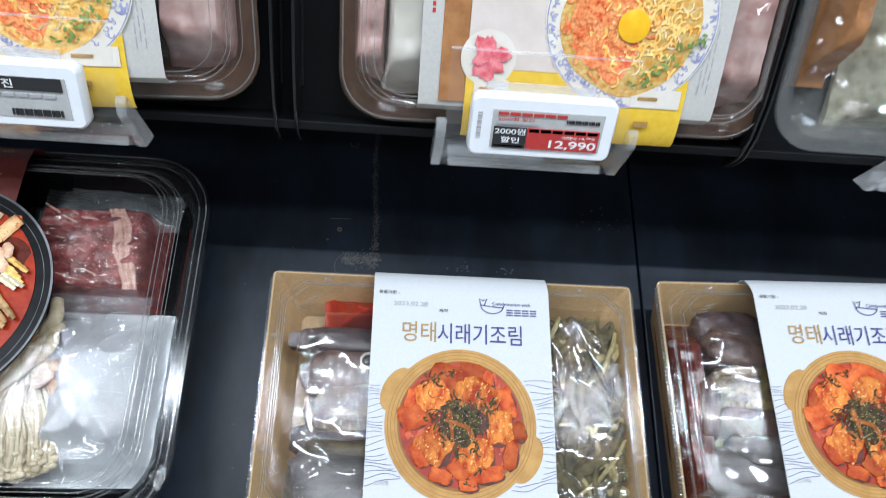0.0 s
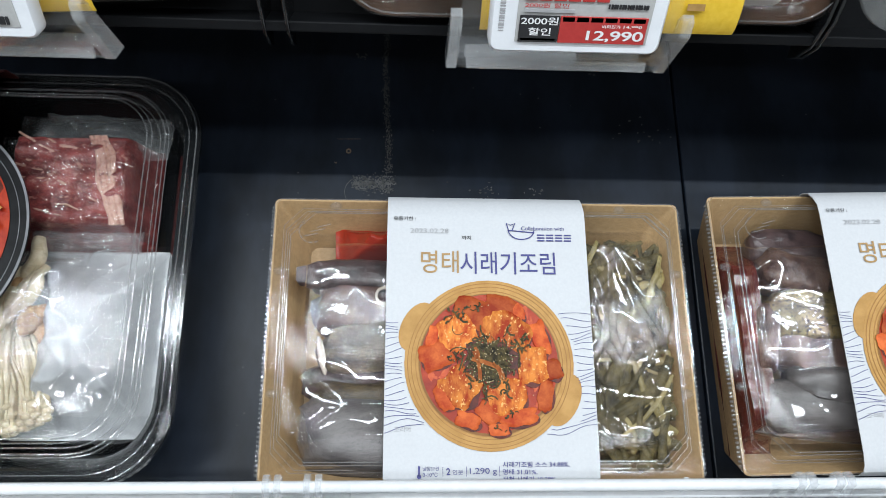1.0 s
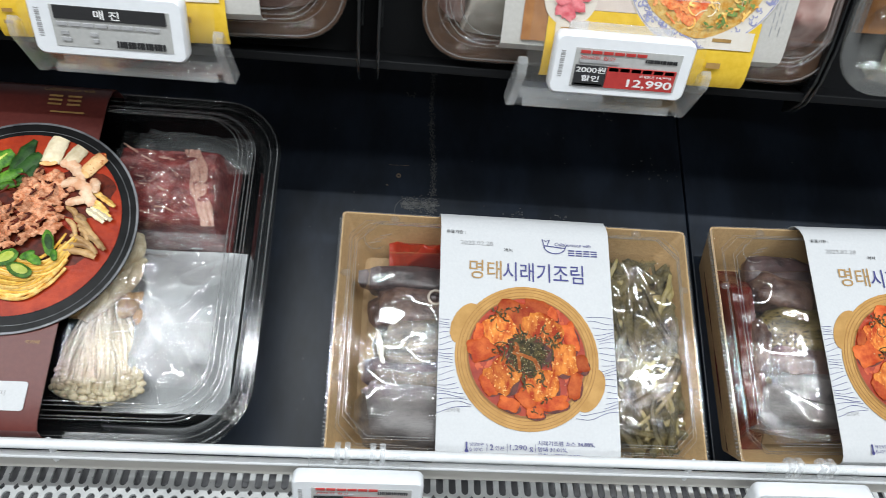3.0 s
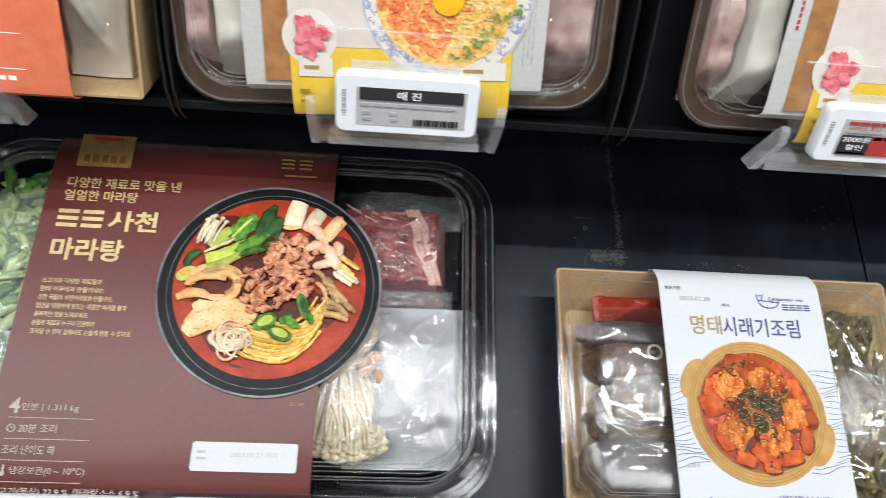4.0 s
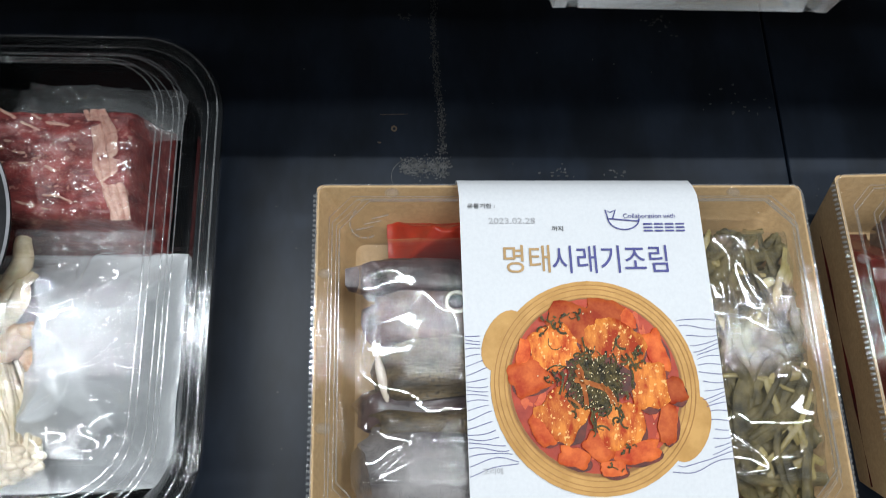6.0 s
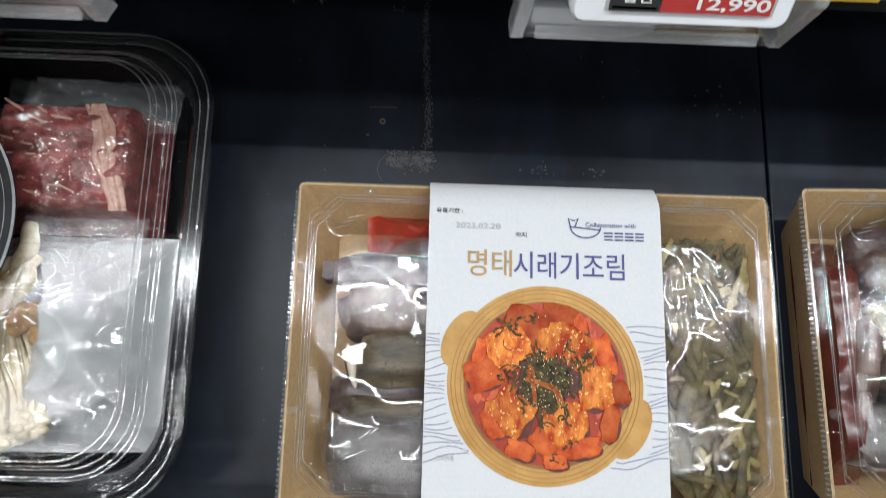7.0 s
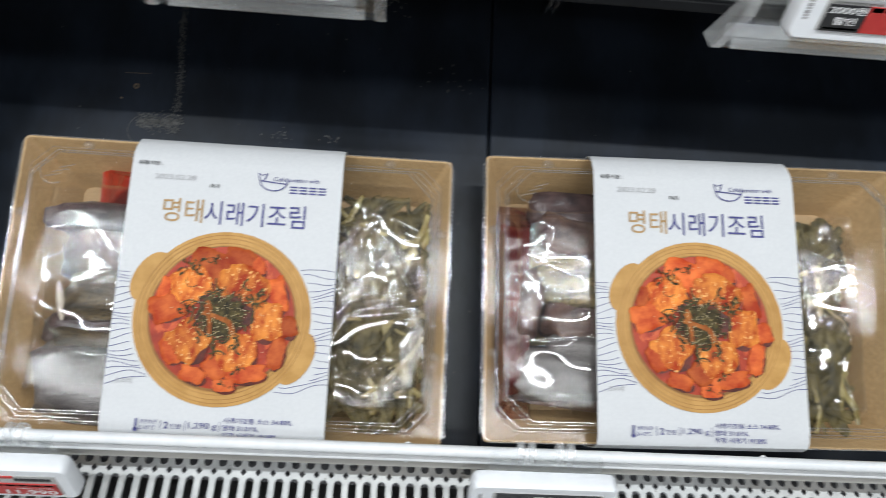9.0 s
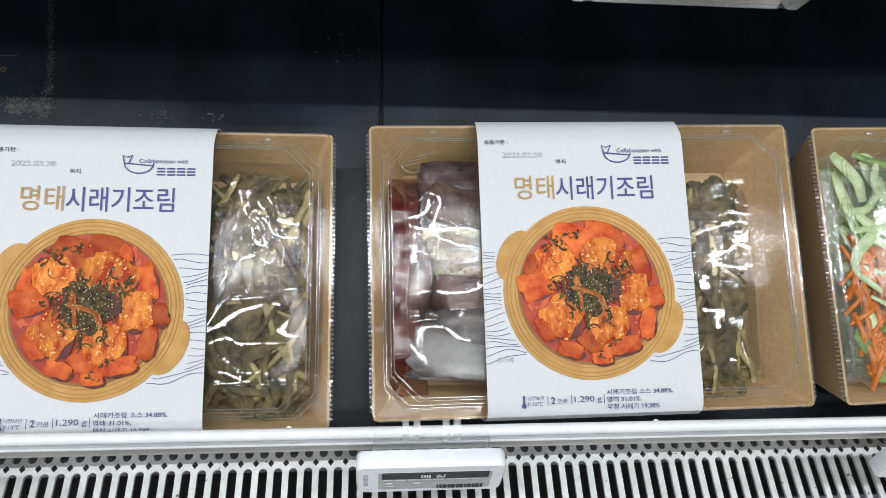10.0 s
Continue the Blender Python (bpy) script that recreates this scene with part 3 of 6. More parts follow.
# ---- the white printed sleeve with a stew pot ----
def stew_print(sl, cx, z, Y=-0.034):
    """The picture of an ochre pot of red fish stew, its words and wave lines, on a sleeve centred on cx."""
    pot = bmesh.new()
    pc = (cx - 0.0005, 0.1062 + Y)
    disc(pot, *pc, z + 0.0002, 0.0530)
    disc(pot, pc[0] - 0.0455, pc[1] + 0.0230, z + 0.00012, 0.0095, 0.0165, 24, rot=-0.47)
    disc(pot, pc[0] + 0.0458, pc[1] - 0.0225, z + 0.00012, 0.0095, 0.0170, 24, rot=-0.47)
    smooth(part("pot_print", pot, POT_GLAZE, sl), 30)
    rr = bmesh.new()
    for r in (0.0512, 0.0490, 0.0462):
        ring(rr, *pc, z + 0.0004, r - 0.0005, r)
    ring(rr, *pc, z + 0.00042, 0.0425, 0.0445)
    part("pot_rim_print", rr, POT_MID, sl)
    part("pot_wall_print", ring(bmesh.new(), *pc, z + 0.00055, 0.0405, 0.0440), POT_DARK, sl)
    smooth(part("broth_print", disc(bmesh.new(), pc[0], pc[1] + 0.0005, z + 0.0006, 0.0430), BROTH, sl))
    U = 0.000161
    rnd = random.Random(52)
    bm = bmesh.new()
    for k in range(60):
        a, r = rnd.uniform(0, 6.28), 0.0425 * math.sqrt(rnd.uniform(0.25, 0.92))
        disc(bm, pc[0] + r * math.cos(a), pc[1] + r * math.sin(a), z + 0.0007 + 0.000002 * k, rnd.uniform(0.001, 0.0045), rnd.uniform(0.0006, 0.002), 12, h=0.0001, rot=a + 1.57 + rnd.gauss(0, 0.4), rough=0.35, seed=k)
    tagged(part("oil_print", bm, BROTH_BRIGHT, sl), kind="stuff")
    # each piece: place, size and turn in the picture, and whether it is fish or radish
    for k, (u, v, pw, ph, turn, kind) in enumerate([
            (-62, 195, 135, 105, -0.35, 1), (50, 225, 115, 70, -0.25, 1), (118, 200, 40, 60, 0.5, 1), (-205, 30, 112, 92, 0.35, 1), (203, 98, 52, 118, 0.25, 1), (-222, 105, 36, 74, -0.2, 1),
            (245, -25, 62, 66, 0.3, 1), (212, -125, 50, 100, -0.15, 1), (-172, -128, 66, 88, 0.45, 1), (-88, -215, 82, 50, -0.3, 1), (108, -205, 122, 56, 0.12, 1), (-10, -188, 84, 56, -0.75, 1), (30, -250, 70, 40, 0.1, 1),
            (-125, 118, 128, 118, 0.3, 0), (70, 125, 165, 118, -0.45, 0), (162, -8, 108, 122, 0.12, 0), (-115, -92, 128, 128, -0.75, 0), (62, -128, 135, 108, 0.35, 0)]):
        cxp, cyp, hz = pc[0] + u * U, pc[1] + v * U, z + 0.00115 + 0.00003 * k
        part("shade_print", disc(bmesh.new(), cxp + 6 * U, cyp - 9 * U, hz - 0.0001, pw * U * 0.60, ph * U * 0.60, 24, h=0.0001, rot=turn, rough=0.10, seed=k), BROTH_DARK, sl)
        bm = bmesh.new()
        n = 28
        c_, s_ = math.cos(turn), math.sin(turn)
        rings = []
        for f, zz in ((1.0, 0.0), (0.97, 0.0003), (0.62, 0.0006), (0.25, 0.0007)):
            row = []
            for i in range(n):
                a = 2 * math.pi * i / n
                q = (abs(math.cos(a)) ** 4.5 + abs(math.sin(a)) ** 4.5) ** (-1 / 4.5)
                q *= f * (1 + 0.26 * noise.noise(Vector((2.2 * math.cos(a), 2.2 * math.sin(a), 3.1 * k))) + (0.06 if kind == 0 else 0.02) * noise.noise(Vector((7 * math.cos(a), 7 * math.sin(a), k))))
                x, y = pw * U * 0.58 * q * math.cos(a), ph * U * 0.58 * q * math.sin(a)
                row.append((cxp + x * c_ - y * s_, cyp + x * s_ + y * c_, hz + zz + (0.00025 * noise.noise(Vector((x * 900, y * 900, k))) if kind == 0 and f < 1 else 0)))
            rings.append(row)
        loft(bm, rings)
        smooth(part("fish_print" if kind == 0 else "radish_print", bm, FISH_RED if kind == 0 else RADISH, sl), 50)
    part("greens_shade_print", disc(bmesh.new(), pc[0] + 4 * U, pc[1] + 6 * U, z + 0.0021, 0.0150, 0.0150, 40, h=0.0001, rough=0.35, seed=4), BROTH_DARK, sl)
    gr = bmesh.new()
    for k in range(330):
        x, y = rnd.gauss(0.0006, 0.0074), rnd.gauss(0.0012, 0.0072)
        if k > 280:
            x, y = rnd.choice(((-0.020, 0.004), (0.012, -0.029), (-0.010, 0.034), (0.020, 0.012), (0.004, -0.040), (-0.022, 0.030)))
            x, y = x + rnd.gauss(0, 0.003), y + rnd.gauss(0, 0.002)
        a, ln, bend = rnd.uniform(0, 6.28), rnd.uniform(0.0016, 0.0060) * (0.4 if k > 280 else 1), rnd.uniform(-0.9, 0.9)
        ribbon(gr, [(pc[0] + x + ln * q * math.cos(a + bend * q), pc[1] + y + ln * q * math.sin(a + bend * q)) for q in (-1, -0.5, 0, 0.5, 1)], rnd.uniform(0.0004, 0.0015), z + 0.0022 + 0.000002 * k)
    tagged(part("greens_print", gr, GREENS_DARK, sl), kind="stuff")
    ca = bmesh.new()
    for u0, v0, u1, v1, w0 in ((-62, 45, -40, -65, 14), (-70, 15, 22, -15, 16), (10, 0, 40, -60, 12), (-58, 60, -48, 10, 12), (28, -10, 52, -70, 9), (-95, -40, -60, -70, 8)):
        ribbon(ca, [(pc[0] + U * (u0 + (u1 - u0) * q + 8 * math.sin(3 * q)), pc[1] + U * (v0 + (v1 - v0) * q)) for q in (0, 0.25, 0.5, 0.75, 1)], w0 * U, z + 0.0030)
    part("carrot_print", ca, CARROT_PRINT, sl)
    se = bmesh.new()
    for k in range(90):
        a, r = rnd.uniform(0, 6.28), (0.016 if k < 70 else 0.036) * math.sqrt(rnd.random())
        disc(se, pc[0] + r * math.cos(a), pc[1] + 0.002 + r * math.sin(a), z + 0.0032, 0.00042, 0.00028, 6, rot=a, h=0.0001)
    tagged(part("sesame_print", se, SESAME, sl), kind="stuff")
    # wave lines on both margins
    for side, rows, y0, top in ((-1, 22, 0.0665, 0.1335), (1, 22, 0.0665, 0.1375)):
        wv = bmesh.new()
        for k in range(rows):
            pts = []
            for i in range(25):
                u = i / 24
                x = cx + side * (0.0653 - 0.036 * u)
                yy = y0 + (top - y0) * k / (rows - 1) + Y + 0.0019 * math.sin(5.2 * u + 0.83 * k + side) + 0.0012 * math.sin(9.5 * u - 1.7 * k) * u - side * 0.004 * (u - 0.2)
                if math.hypot(x - pc[0], yy - pc[1]) > 0.0540 and math.hypot(x - pc[0] - side * 0.0456, (yy - pc[1] + side * 0.0228) * 0.6) > 0.0115:
                    pts.append((x, yy))
            if len(pts) > 2:
                ribbon(wv, pts, 0.00032, z + 0.00012)
        part("wave_print", wv, NAVY, sl)
    q = z + 0.00015
    letter(sl, "명태", cx - 0.0435, cx - 0.0190, 0.1715 + Y, 0.0150, q, GOLD_INK, 0.004)
    letter(sl, "시래기조림", cx - 0.0180, cx + 0.0440, 0.1710 + Y, 0.0150, q, NAVY, 0.004)
    letter(sl, "유통기한 :", cx - 0.0615, cx - 0.0468, 0.2008 + Y, 0.0028, q, INK, 0.01)
    letter(sl, "2023.02.28", cx - 0.0505, cx - 0.0255, 0.1925 + Y, 0.0032, q, GREY_INK)
    letter(sl, "까지", cx - 0.0170, cx - 0.0108, 0.1880 + Y, 0.0028, q, INK, 0.01)
    letter(sl, "Collaboration with", cx + 0.0225, cx + 0.0510, 0.1950 + Y, 0.0026, q, NAVY)
    for k in range(4):
        x = cx + 0.0330 + 0.0059 * k
        bars(sl, [(x, x + 0.0048, 0.1885 + dv + Y, 0.0009) for dv in (-0.0019, 0.0, 0.0019)], q, NAVY)
    lg = bmesh.new()
    ribbon(lg, [(cx + 0.0225 + 0.0085 * math.cos(a), 0.1935 + Y + 0.0062 * math.sin(a)) for a in [math.pi + math.pi * i / 12 for i in range(13)]], 0.0007, q)
    ribbon(lg, [(cx + 0.0135, 0.1935 + Y), (cx + 0.0310, 0.1920 + Y)], 0.0007, q)
    ribbon(lg, [(cx + 0.0140, 0.1935 + Y), (cx + 0.0128, 0.1985 + Y), (cx + 0.0155, 0.1970 + Y), (cx + 0.0185, 0.1985 + Y), (cx + 0.0165, 0.1935 + Y)], 0.0007, q)
    part("emblem_print", lg, NAVY, sl)
    letter(sl, "조리예", cx - 0.0590, cx - 0.0493, 0.0665 + Y, 0.0032, q, GREY_INK)
    th = bmesh.new()
    disc(th, cx - 0.0440, 0.0392 + Y, q, 0.0013, seg=16)
    flat(th, cx - 0.0446, cx - 0.0434, 0.0392 + Y, 0.0452 + Y, q)
    part("thermometer_print", th, NAVY, sl)
    letter(sl, "냉장보관", cx - 0.0418, cx - 0.0320, 0.0437 + Y, 0.0024, q, NAVY)
    letter(sl, "0-10℃", cx - 0.0418, cx - 0.0330, 0.0403 + Y, 0.0024, q, NAVY)
    bars(sl, [(cx + x, cx + x + 0.0003, 0.0420 + Y, 0.0056) for x in (-0.0300, -0.0158, 0.0040)], q, NAVY)
    letter(sl, "2", cx - 0.0278, cx - 0.0254, 0.0420 + Y, 0.0040, q, NAVY, 0.02)
    letter(sl, "인분", cx - 0.0240, cx - 0.0178, 0.0416 + Y, 0.0028, q, NAVY)
    letter(sl, "1,290 g", cx - 0.0138, cx + 0.0025, 0.0418 + Y, 0.0044, q, NAVY)
    letter(sl, "시래기조림 소스 34.88%,", cx + 0.0060, cx + 0.0465, 0.0458 + Y, 0.0034, q, NAVY, 0.008)
    letter(sl, "명태 31.01%,", cx + 0.0060, cx + 0.0268, 0.0416 + Y, 0.0034, q, NAVY, 0.008)
    letter(sl, "무청 시래기 19.38%", cx + 0.0060, cx + 0.0375, 0.0374 + Y, 0.0034, q, NAVY, 0.008)


BOX_W, BOX_L, BOX_H = 0.279, 0.186, 0.056


def kraft_box(x, dy, label, group, size=1.0, turn=0.0, lean=0.0):
    """An open kraft tray with a clear moulded lid; contents and sleeve are added by the caller."""
    e = thing("meal_kit_box", DECK @ Matrix.Translation((x, 0.034 + dy, 0.0005 + 0.055 * math.sin(abs(lean)))) @ Matrix.Rotation(turn, 4, "Z") @ Matrix.Rotation(-lean, 4, "Y") @ Matrix.Scale(size, 4), label, "meal kit", group)
    w, l, h = BOX_W / 2, BOX_L, BOX_H
    bm = bmesh.new()
    def rr(i, z, r):
        return rrect(-w + i, w - i, i, l - i, r, z, 3)
    loft(bm, [rr(0.0130, 0, 0.003), rr(0.0, h, 0.003), rr(0.0014, h + 0.0004, 0.003), rr(0.0022, h - 0.001, 0.003), rr(0.0190, 0.0040, 0.006)])
    smooth(part("tray", bm, KRAFT, e, "kraft cardboard tray"), 30)
    n = 62
    for s in (-1, 1):
        bm = bmesh.new()
        for k in range(n):
            y = 0.006 + (l - 0.012) * k / (n - 1)
            x0 = s * (w + 0.0002)
            cube(bm, min(x0, x0 + s * 0.0017), max(x0, x0 + s * 0.0017), y - 0.0007, y + 0.0007, h - 0.0022, h - 0.0002)
        part("crimped_edge", bm, EDGE, e, "clear perforated crimp along the lid")
    bm = bmesh.new()
    def oc(i, z, r):
        return rrect(-w + i, w - i, i, l - i, r, z, 1)
    loft(bm, [oc(-0.0004, h - 0.004, 0.004), oc(-0.0004, h + 0.0008, 0.004), oc(0.0075, h + 0.0010, 0.012), oc(0.0085, h - 0.0012, 0.013), oc(0.0098, h - 0.0012, 0.013),
              oc(0.0120, h + 0.0095, 0.015), oc(0.0140, h + 0.0112, 0.016), oc(0.0300, h + 0.0116, 0.016)], cap0=False)
    smooth(part("lid", bm, LID, e, "clear moulded plastic lid"), 25)
    bm = bmesh.new()
    for px, py in ((-w + 0.006, 0.055), (-w + 0.006, 0.135), (w - 0.006, 0.055), (w - 0.006, 0.135), (-0.098, l - 0.005), (0.098, l - 0.005)):
        smooth(part("lid_boss", disc(bmesh.new(), px, py, h + 0.0016, 0.0042, 0.0030, 18, dome=0.0022), EDGE, e), 50)
    for a in range(7):
        r = 0.0085
        b0, b1 = 2.2 + a * 0.45, 2.2 + a * 0.45 + 0.33
        tube(bm, [(-0.112 + r * math.cos(b), l - 0.026 + r * math.sin(b), h + 0.0122) for b in (b0, (b0 + b1) / 2, b1)], 0.0005, 6)
    for k in range(3):
        tube(bm, [(-0.117 + 0.004 * k, l - 0.030 + 0.003 * k, h + 0.0122), (-0.108 + 0.004 * k, l - 0.028 + 0.0032 * k, h + 0.0122)], 0.0004, 6)
    smooth(part("moulded_mark", bm, EDGE, e, "clear moulded mark"), 50)
    bead(e, oc(0.0088, h + 0.0004, 0.0132), 0.0004)
    bead(e, oc(0.0135, h + 0.0112, 0.0158), 0.0004)
    bead(e, oc(0.0002, h + 0.0012, 0.004), 0.0005)
    bead(e, oc(0.0072, h + 0.0013, 0.0120), 0.0003)
    bead(e, oc(0.0118, h + 0.0098, 0.0150), 0.0003)
    return e


def white_sleeve(e, cx, lift=0.0):
    w, h = 0.0655, BOX_H
    prof = [(-0.0012, -0.0002), (-0.0014, 0.050), (-0.0008, 0.0640), (0.0015, 0.0700), (0.0050, 0.0722), (0.012, 0.0733), (0.060, 0.0738), (0.120, 0.0738), (0.168, 0.0735),
            (0.1735, 0.0728), (0.1800, 0.0690), (0.1850, 0.0640), (0.1868, 0.0590), (0.1873, 0.050), (0.1875, -0.0002)]
    sl = smooth(part("sleeve", strip_profile(bmesh.new(), prof[::-1], cx - w, cx + w, 0.0006), WHITE_CARD, e, "white printed card sleeve with a red stew picture"), 30)
    stew_print(sl, cx, 0.0748, -0.034 + lift)
    return sl


def fish_piece(e, x0, x1, y, ry, z, rz, mt, seed, rot=0.0, power=0.72, label=""):
    bm = chunk(bmesh.new(), (x0 + x1) / 2, y, z, (x1 - x0) / 2, ry * 1.15, rz, rot, seed, 0.26, power=0.62)
    return smooth(part("fish_piece", bm, mt, e, label), 60)


def greens_heap(e, x0, x1, y0, y1, z0, z1, seed, stems=26, leaf=SIRAEGI, stem=SIRAEGI_STEM):
    rnd = random.Random(seed)
    bm = pillow(bmesh.new(), x0, x1, y0, y1, z0, (z1 - z0) * 0.80, 0.005, 42, seed, 44, 66, 0.2, 0.9)
    smooth(part("greens", bm, leaf, e, "dark stewed radish greens"), 70)
    for name, mt, count, long in (("greens_shreds", leaf, stems * 5, 1.3), ("stems", stem, int(stems * 1.15), 1.25)):
        bm = bmesh.new()
        for k in range(count):
            a = rnd.gauss(1.4, 0.8)
            ln = rnd.uniform(0.010, 0.026) * long
            x, y = rnd.uniform(x0 + 0.010, x1 - 0.010), rnd.uniform(y0 + 0.016, y1 - 0.010)
            z = z0 + (z1 - z0) * rnd.uniform(0.74, 0.93)
            bend = rnd.uniform(-0.5, 0.5)
            pts = [(min(max(x + q * ln * math.cos(a + bend * q), x0 + 0.003), x1 - 0.003), min(max(y + q * ln * math.sin(a + bend * q), y0 + 0.004), y1 - 0.002), z - 0.003 * q * q) for q in (-1, -0.4, 0.3, 1)]
            n0 = len(bm.verts)
            strand(bm, pts, rnd.uniform(0.0012, 0.0046) if name == "greens_shreds" else rnd.uniform(0.0011, 0.0032), 8, 0.0010, k)
            bm.verts.ensure_lookup_table()
            for v in bm.verts[n0:]:
                v.co.z = z + (v.co.z - z) * 0.30 + 0.0014 * noise.noise(v.co * 170)
        smooth(part(name, bm, mt, e, "pale yellow-green stems" if name == "stems" else "olive stewed leaves"), 60)


def bag(e, x0, x1, y0, y1, z0, h, seed, mt=None, amp=0.0018, freq=22, ridge=1.9, shear=0.0, label="creased clear inner bag"):
    bm = pillow(bmesh.new(), x0, x1, y0, y1, z0, h, amp, freq, seed, 70, 80, 0.14, ridge, False, shear)
    return smooth(part("inner_bag", bm, mt or BAG, e, label), 70)


KITS = "kraft fish stew kits on the deck"
# kit A
a = kraft_box(0.1545, -0.0005, "kraft meal kit box of fish stew in a white printed sleeve", KITS, 0.993)
smooth(part("sauce_pouch", pillow(bmesh.new(), -0.100, -0.030, 0.144, 0.176, 0.020, 0.030, 0.003, 60, 3, 40, 26, 0.45, 1.2), RED_POUCH, a, "red sauce pouch"), 60)
fish_piece(a, -0.119, -0.030, 0.134, 0.0105, 0.041, 0.014, FISH_DARK, 1, -0.03, label="dark fish skin")
fish_piece(a, -0.113, -0.028, 0.112, 0.0165, 0.040, 0.017, FISH_PINK, 2, -0.04, label="pale pink fish head")
smooth(part("fish_eye", disc(bmesh.new(), -0.0640, 0.1190, 0.0560, 0.0052, 0.0040, 24, dome=0.0018), FISH_DARK, a, "dark glassy fish eye"), 60)
smooth(part("eye_ring", ring(bmesh.new(), -0.0640, 0.1190, 0.0570, 0.0046, 0.0062, 32, 0.001), FLESH, a), 60)
fish_piece(a, -0.107, -0.026, 0.0865, 0.0150, 0.041, 0.018, FISH_BROWN, 3, 0.16, label="speckled brown fish piece")
fish_piece(a, -0.117, -0.040, 0.069, 0.0120, 0.034, 0.016, FISH_DARK, 4, 0.2)
fish_piece(a, -0.110, -0.028, 0.0555, 0.0080, 0.042, 0.012, FISH_BROWN, 5, 0.0)
fish_piece(a, -0.119, -0.020, 0.029, 0.0215, 0.038, 0.023, FISH_GREY, 6, -0.10, label="speckled grey fish tail piece")
fish_piece(a, -0.112, -0.026, 0.0145, 0.0080, 0.034, 0.020, FISH_PINK, 7, -0.14)
smooth(part("fish_cut", disc(bmesh.new(), -0.1040, 0.0800, 0.0520, 0.0026, 0.013, 20, dome=0.002, rot=0.22), FLESH, a, "pale cut end"), 60)
bag(a, -0.126, -0.028, 0.006, 0.172, 0.018, 0.044, 1.7, ridge=1.8, amp=0.0022, freq=20)
greens_heap(a, 0.058, 0.128, 0.004, 0.160, 0.004, 0.062, 11)
bag(a, 0.055, 0.131, 0.003, 0.176, 0.022, 0.042, 4.4, ridge=2.0, amp=0.0022, freq=22)
white_sleeve(a, 0.0030)
# kit B
b = kraft_box(0.4610, 0.0060, "kraft meal kit box of fish stew beside another, white sleeve", KITS, 1.0076, radians(1.05), radians(1.3))
smooth(part("sauce_pouch", pillow(bmesh.new(), -0.131, -0.104, 0.012, 0.160, 0.018, 0.034, 0.002, 40, 6, 16, 40), DARK_POUCH, b, "dark red sauce pouch"), 60)
fish_piece(b, -0.110, -0.045, 0.152, 0.0110, 0.038, 0.013, FISH_DARK, 11, -0.08)
fish_piece(b, -0.108, -0.050, 0.131, 0.0140, 0.040, 0.016, FISH_PINK, 12, -0.25, label="pinkish fish head piece")
fish_piece(b, -0.104, -0.040, 0.1010, 0.0170, 0.040, 0.019, FISH_OLIVE, 13, -0.06, label="olive brown fish piece")
fish_piece(b, -0.117, -0.100, 0.0880, 0.0215, 0.044, 0.012, FISH_PINK, 14, -0.15)
fish_piece(b, -0.101, -0.040, 0.0745, 0.0120, 0.042, 0.017, FISH_PINK, 15, -0.12)
fish_piece(b, -0.098, -0.038, 0.0555, 0.0105, 0.045, 0.017, FISH_GREY, 18, -0.06, label="pale grey fish fillet")
fish_piece(b, -0.121, -0.035, 0.0420, 0.0165, 0.039, 0.018, FISH_GREY, 16, -0.08, label="speckled grey fish piece")
fish_piece(b, -0.118, -0.035, 0.0270, 0.0065, 0.038, 0.014, FISH_DARK, 17, -0.10)
bag(b, -0.128, -0.040, 0.006, 0.166, 0.018, 0.044, 2.6, ridge=1.7)
greens_heap(b, 0.050, 0.104, 0.006, 0.150, 0.004, 0.062, 15, 30)
bag(b, 0.048, 0.112, 0.004, 0.172, 0.016, 0.046, 7.1, ridge=1.7)
white_sleeve(b, -0.0062, 0.0020)
# kit C: vegetables
c = kraft_box(0.7654, 0.0127, "kraft meal kit box of spring onions and carrots, no sleeve", KITS, 1.0068, radians(1.77))
bm = bmesh.new()
bm2 = bmesh.new()
rnd = random.Random(8)
smooth(part("onion_bed", pillow(bmesh.new(), -0.120, 0.118, 0.012, 0.172, 0.006, 0.038, 0.005, 60, 2.4, 60, 50, 0.2, 0.8), SPRING, c, "green spring onion heap"), 60)
for k in range(330):
    x, y = rnd.uniform(-0.114, 0.100), rnd.uniform(0.030, 0.166)
    a0, ln = rnd.gauss(2.3, 0.65), rnd.uniform(0.02, 0.055)
    z = rnd.uniform(0.040, 0.056)
    bend = rnd.uniform(-0.6, 0.6)
    pts = [(min(max(x + q * ln / 2 * math.cos(a0 + bend * q), -0.119), 0.118), min(max(y + q * ln / 2 * math.sin(a0 + bend * q), 0.014), 0.170), z - 0.004 * q * q) for q in (-1, -0.3, 0.4, 1)]
    tgt = bm if k % 5 < 2 else bm2
    n0 = len(tgt.verts)
    strand(tgt, pts, rnd.uniform(0.0012, 0.0046), 6, 0.0008, k)
    tgt.verts.ensure_lookup_table()
    for v in tgt.verts[n0:]:
        v.co.z = z + (v.co.z - z) * 0.45
smooth(part("spring_onions", bm, SPRING, c, "green spring onion leaves"), 60)
smooth(part("onion_stalks", bm2, SPRING_PALE, c, "pale spring onion stalks"), 60)
bm = bmesh.new()
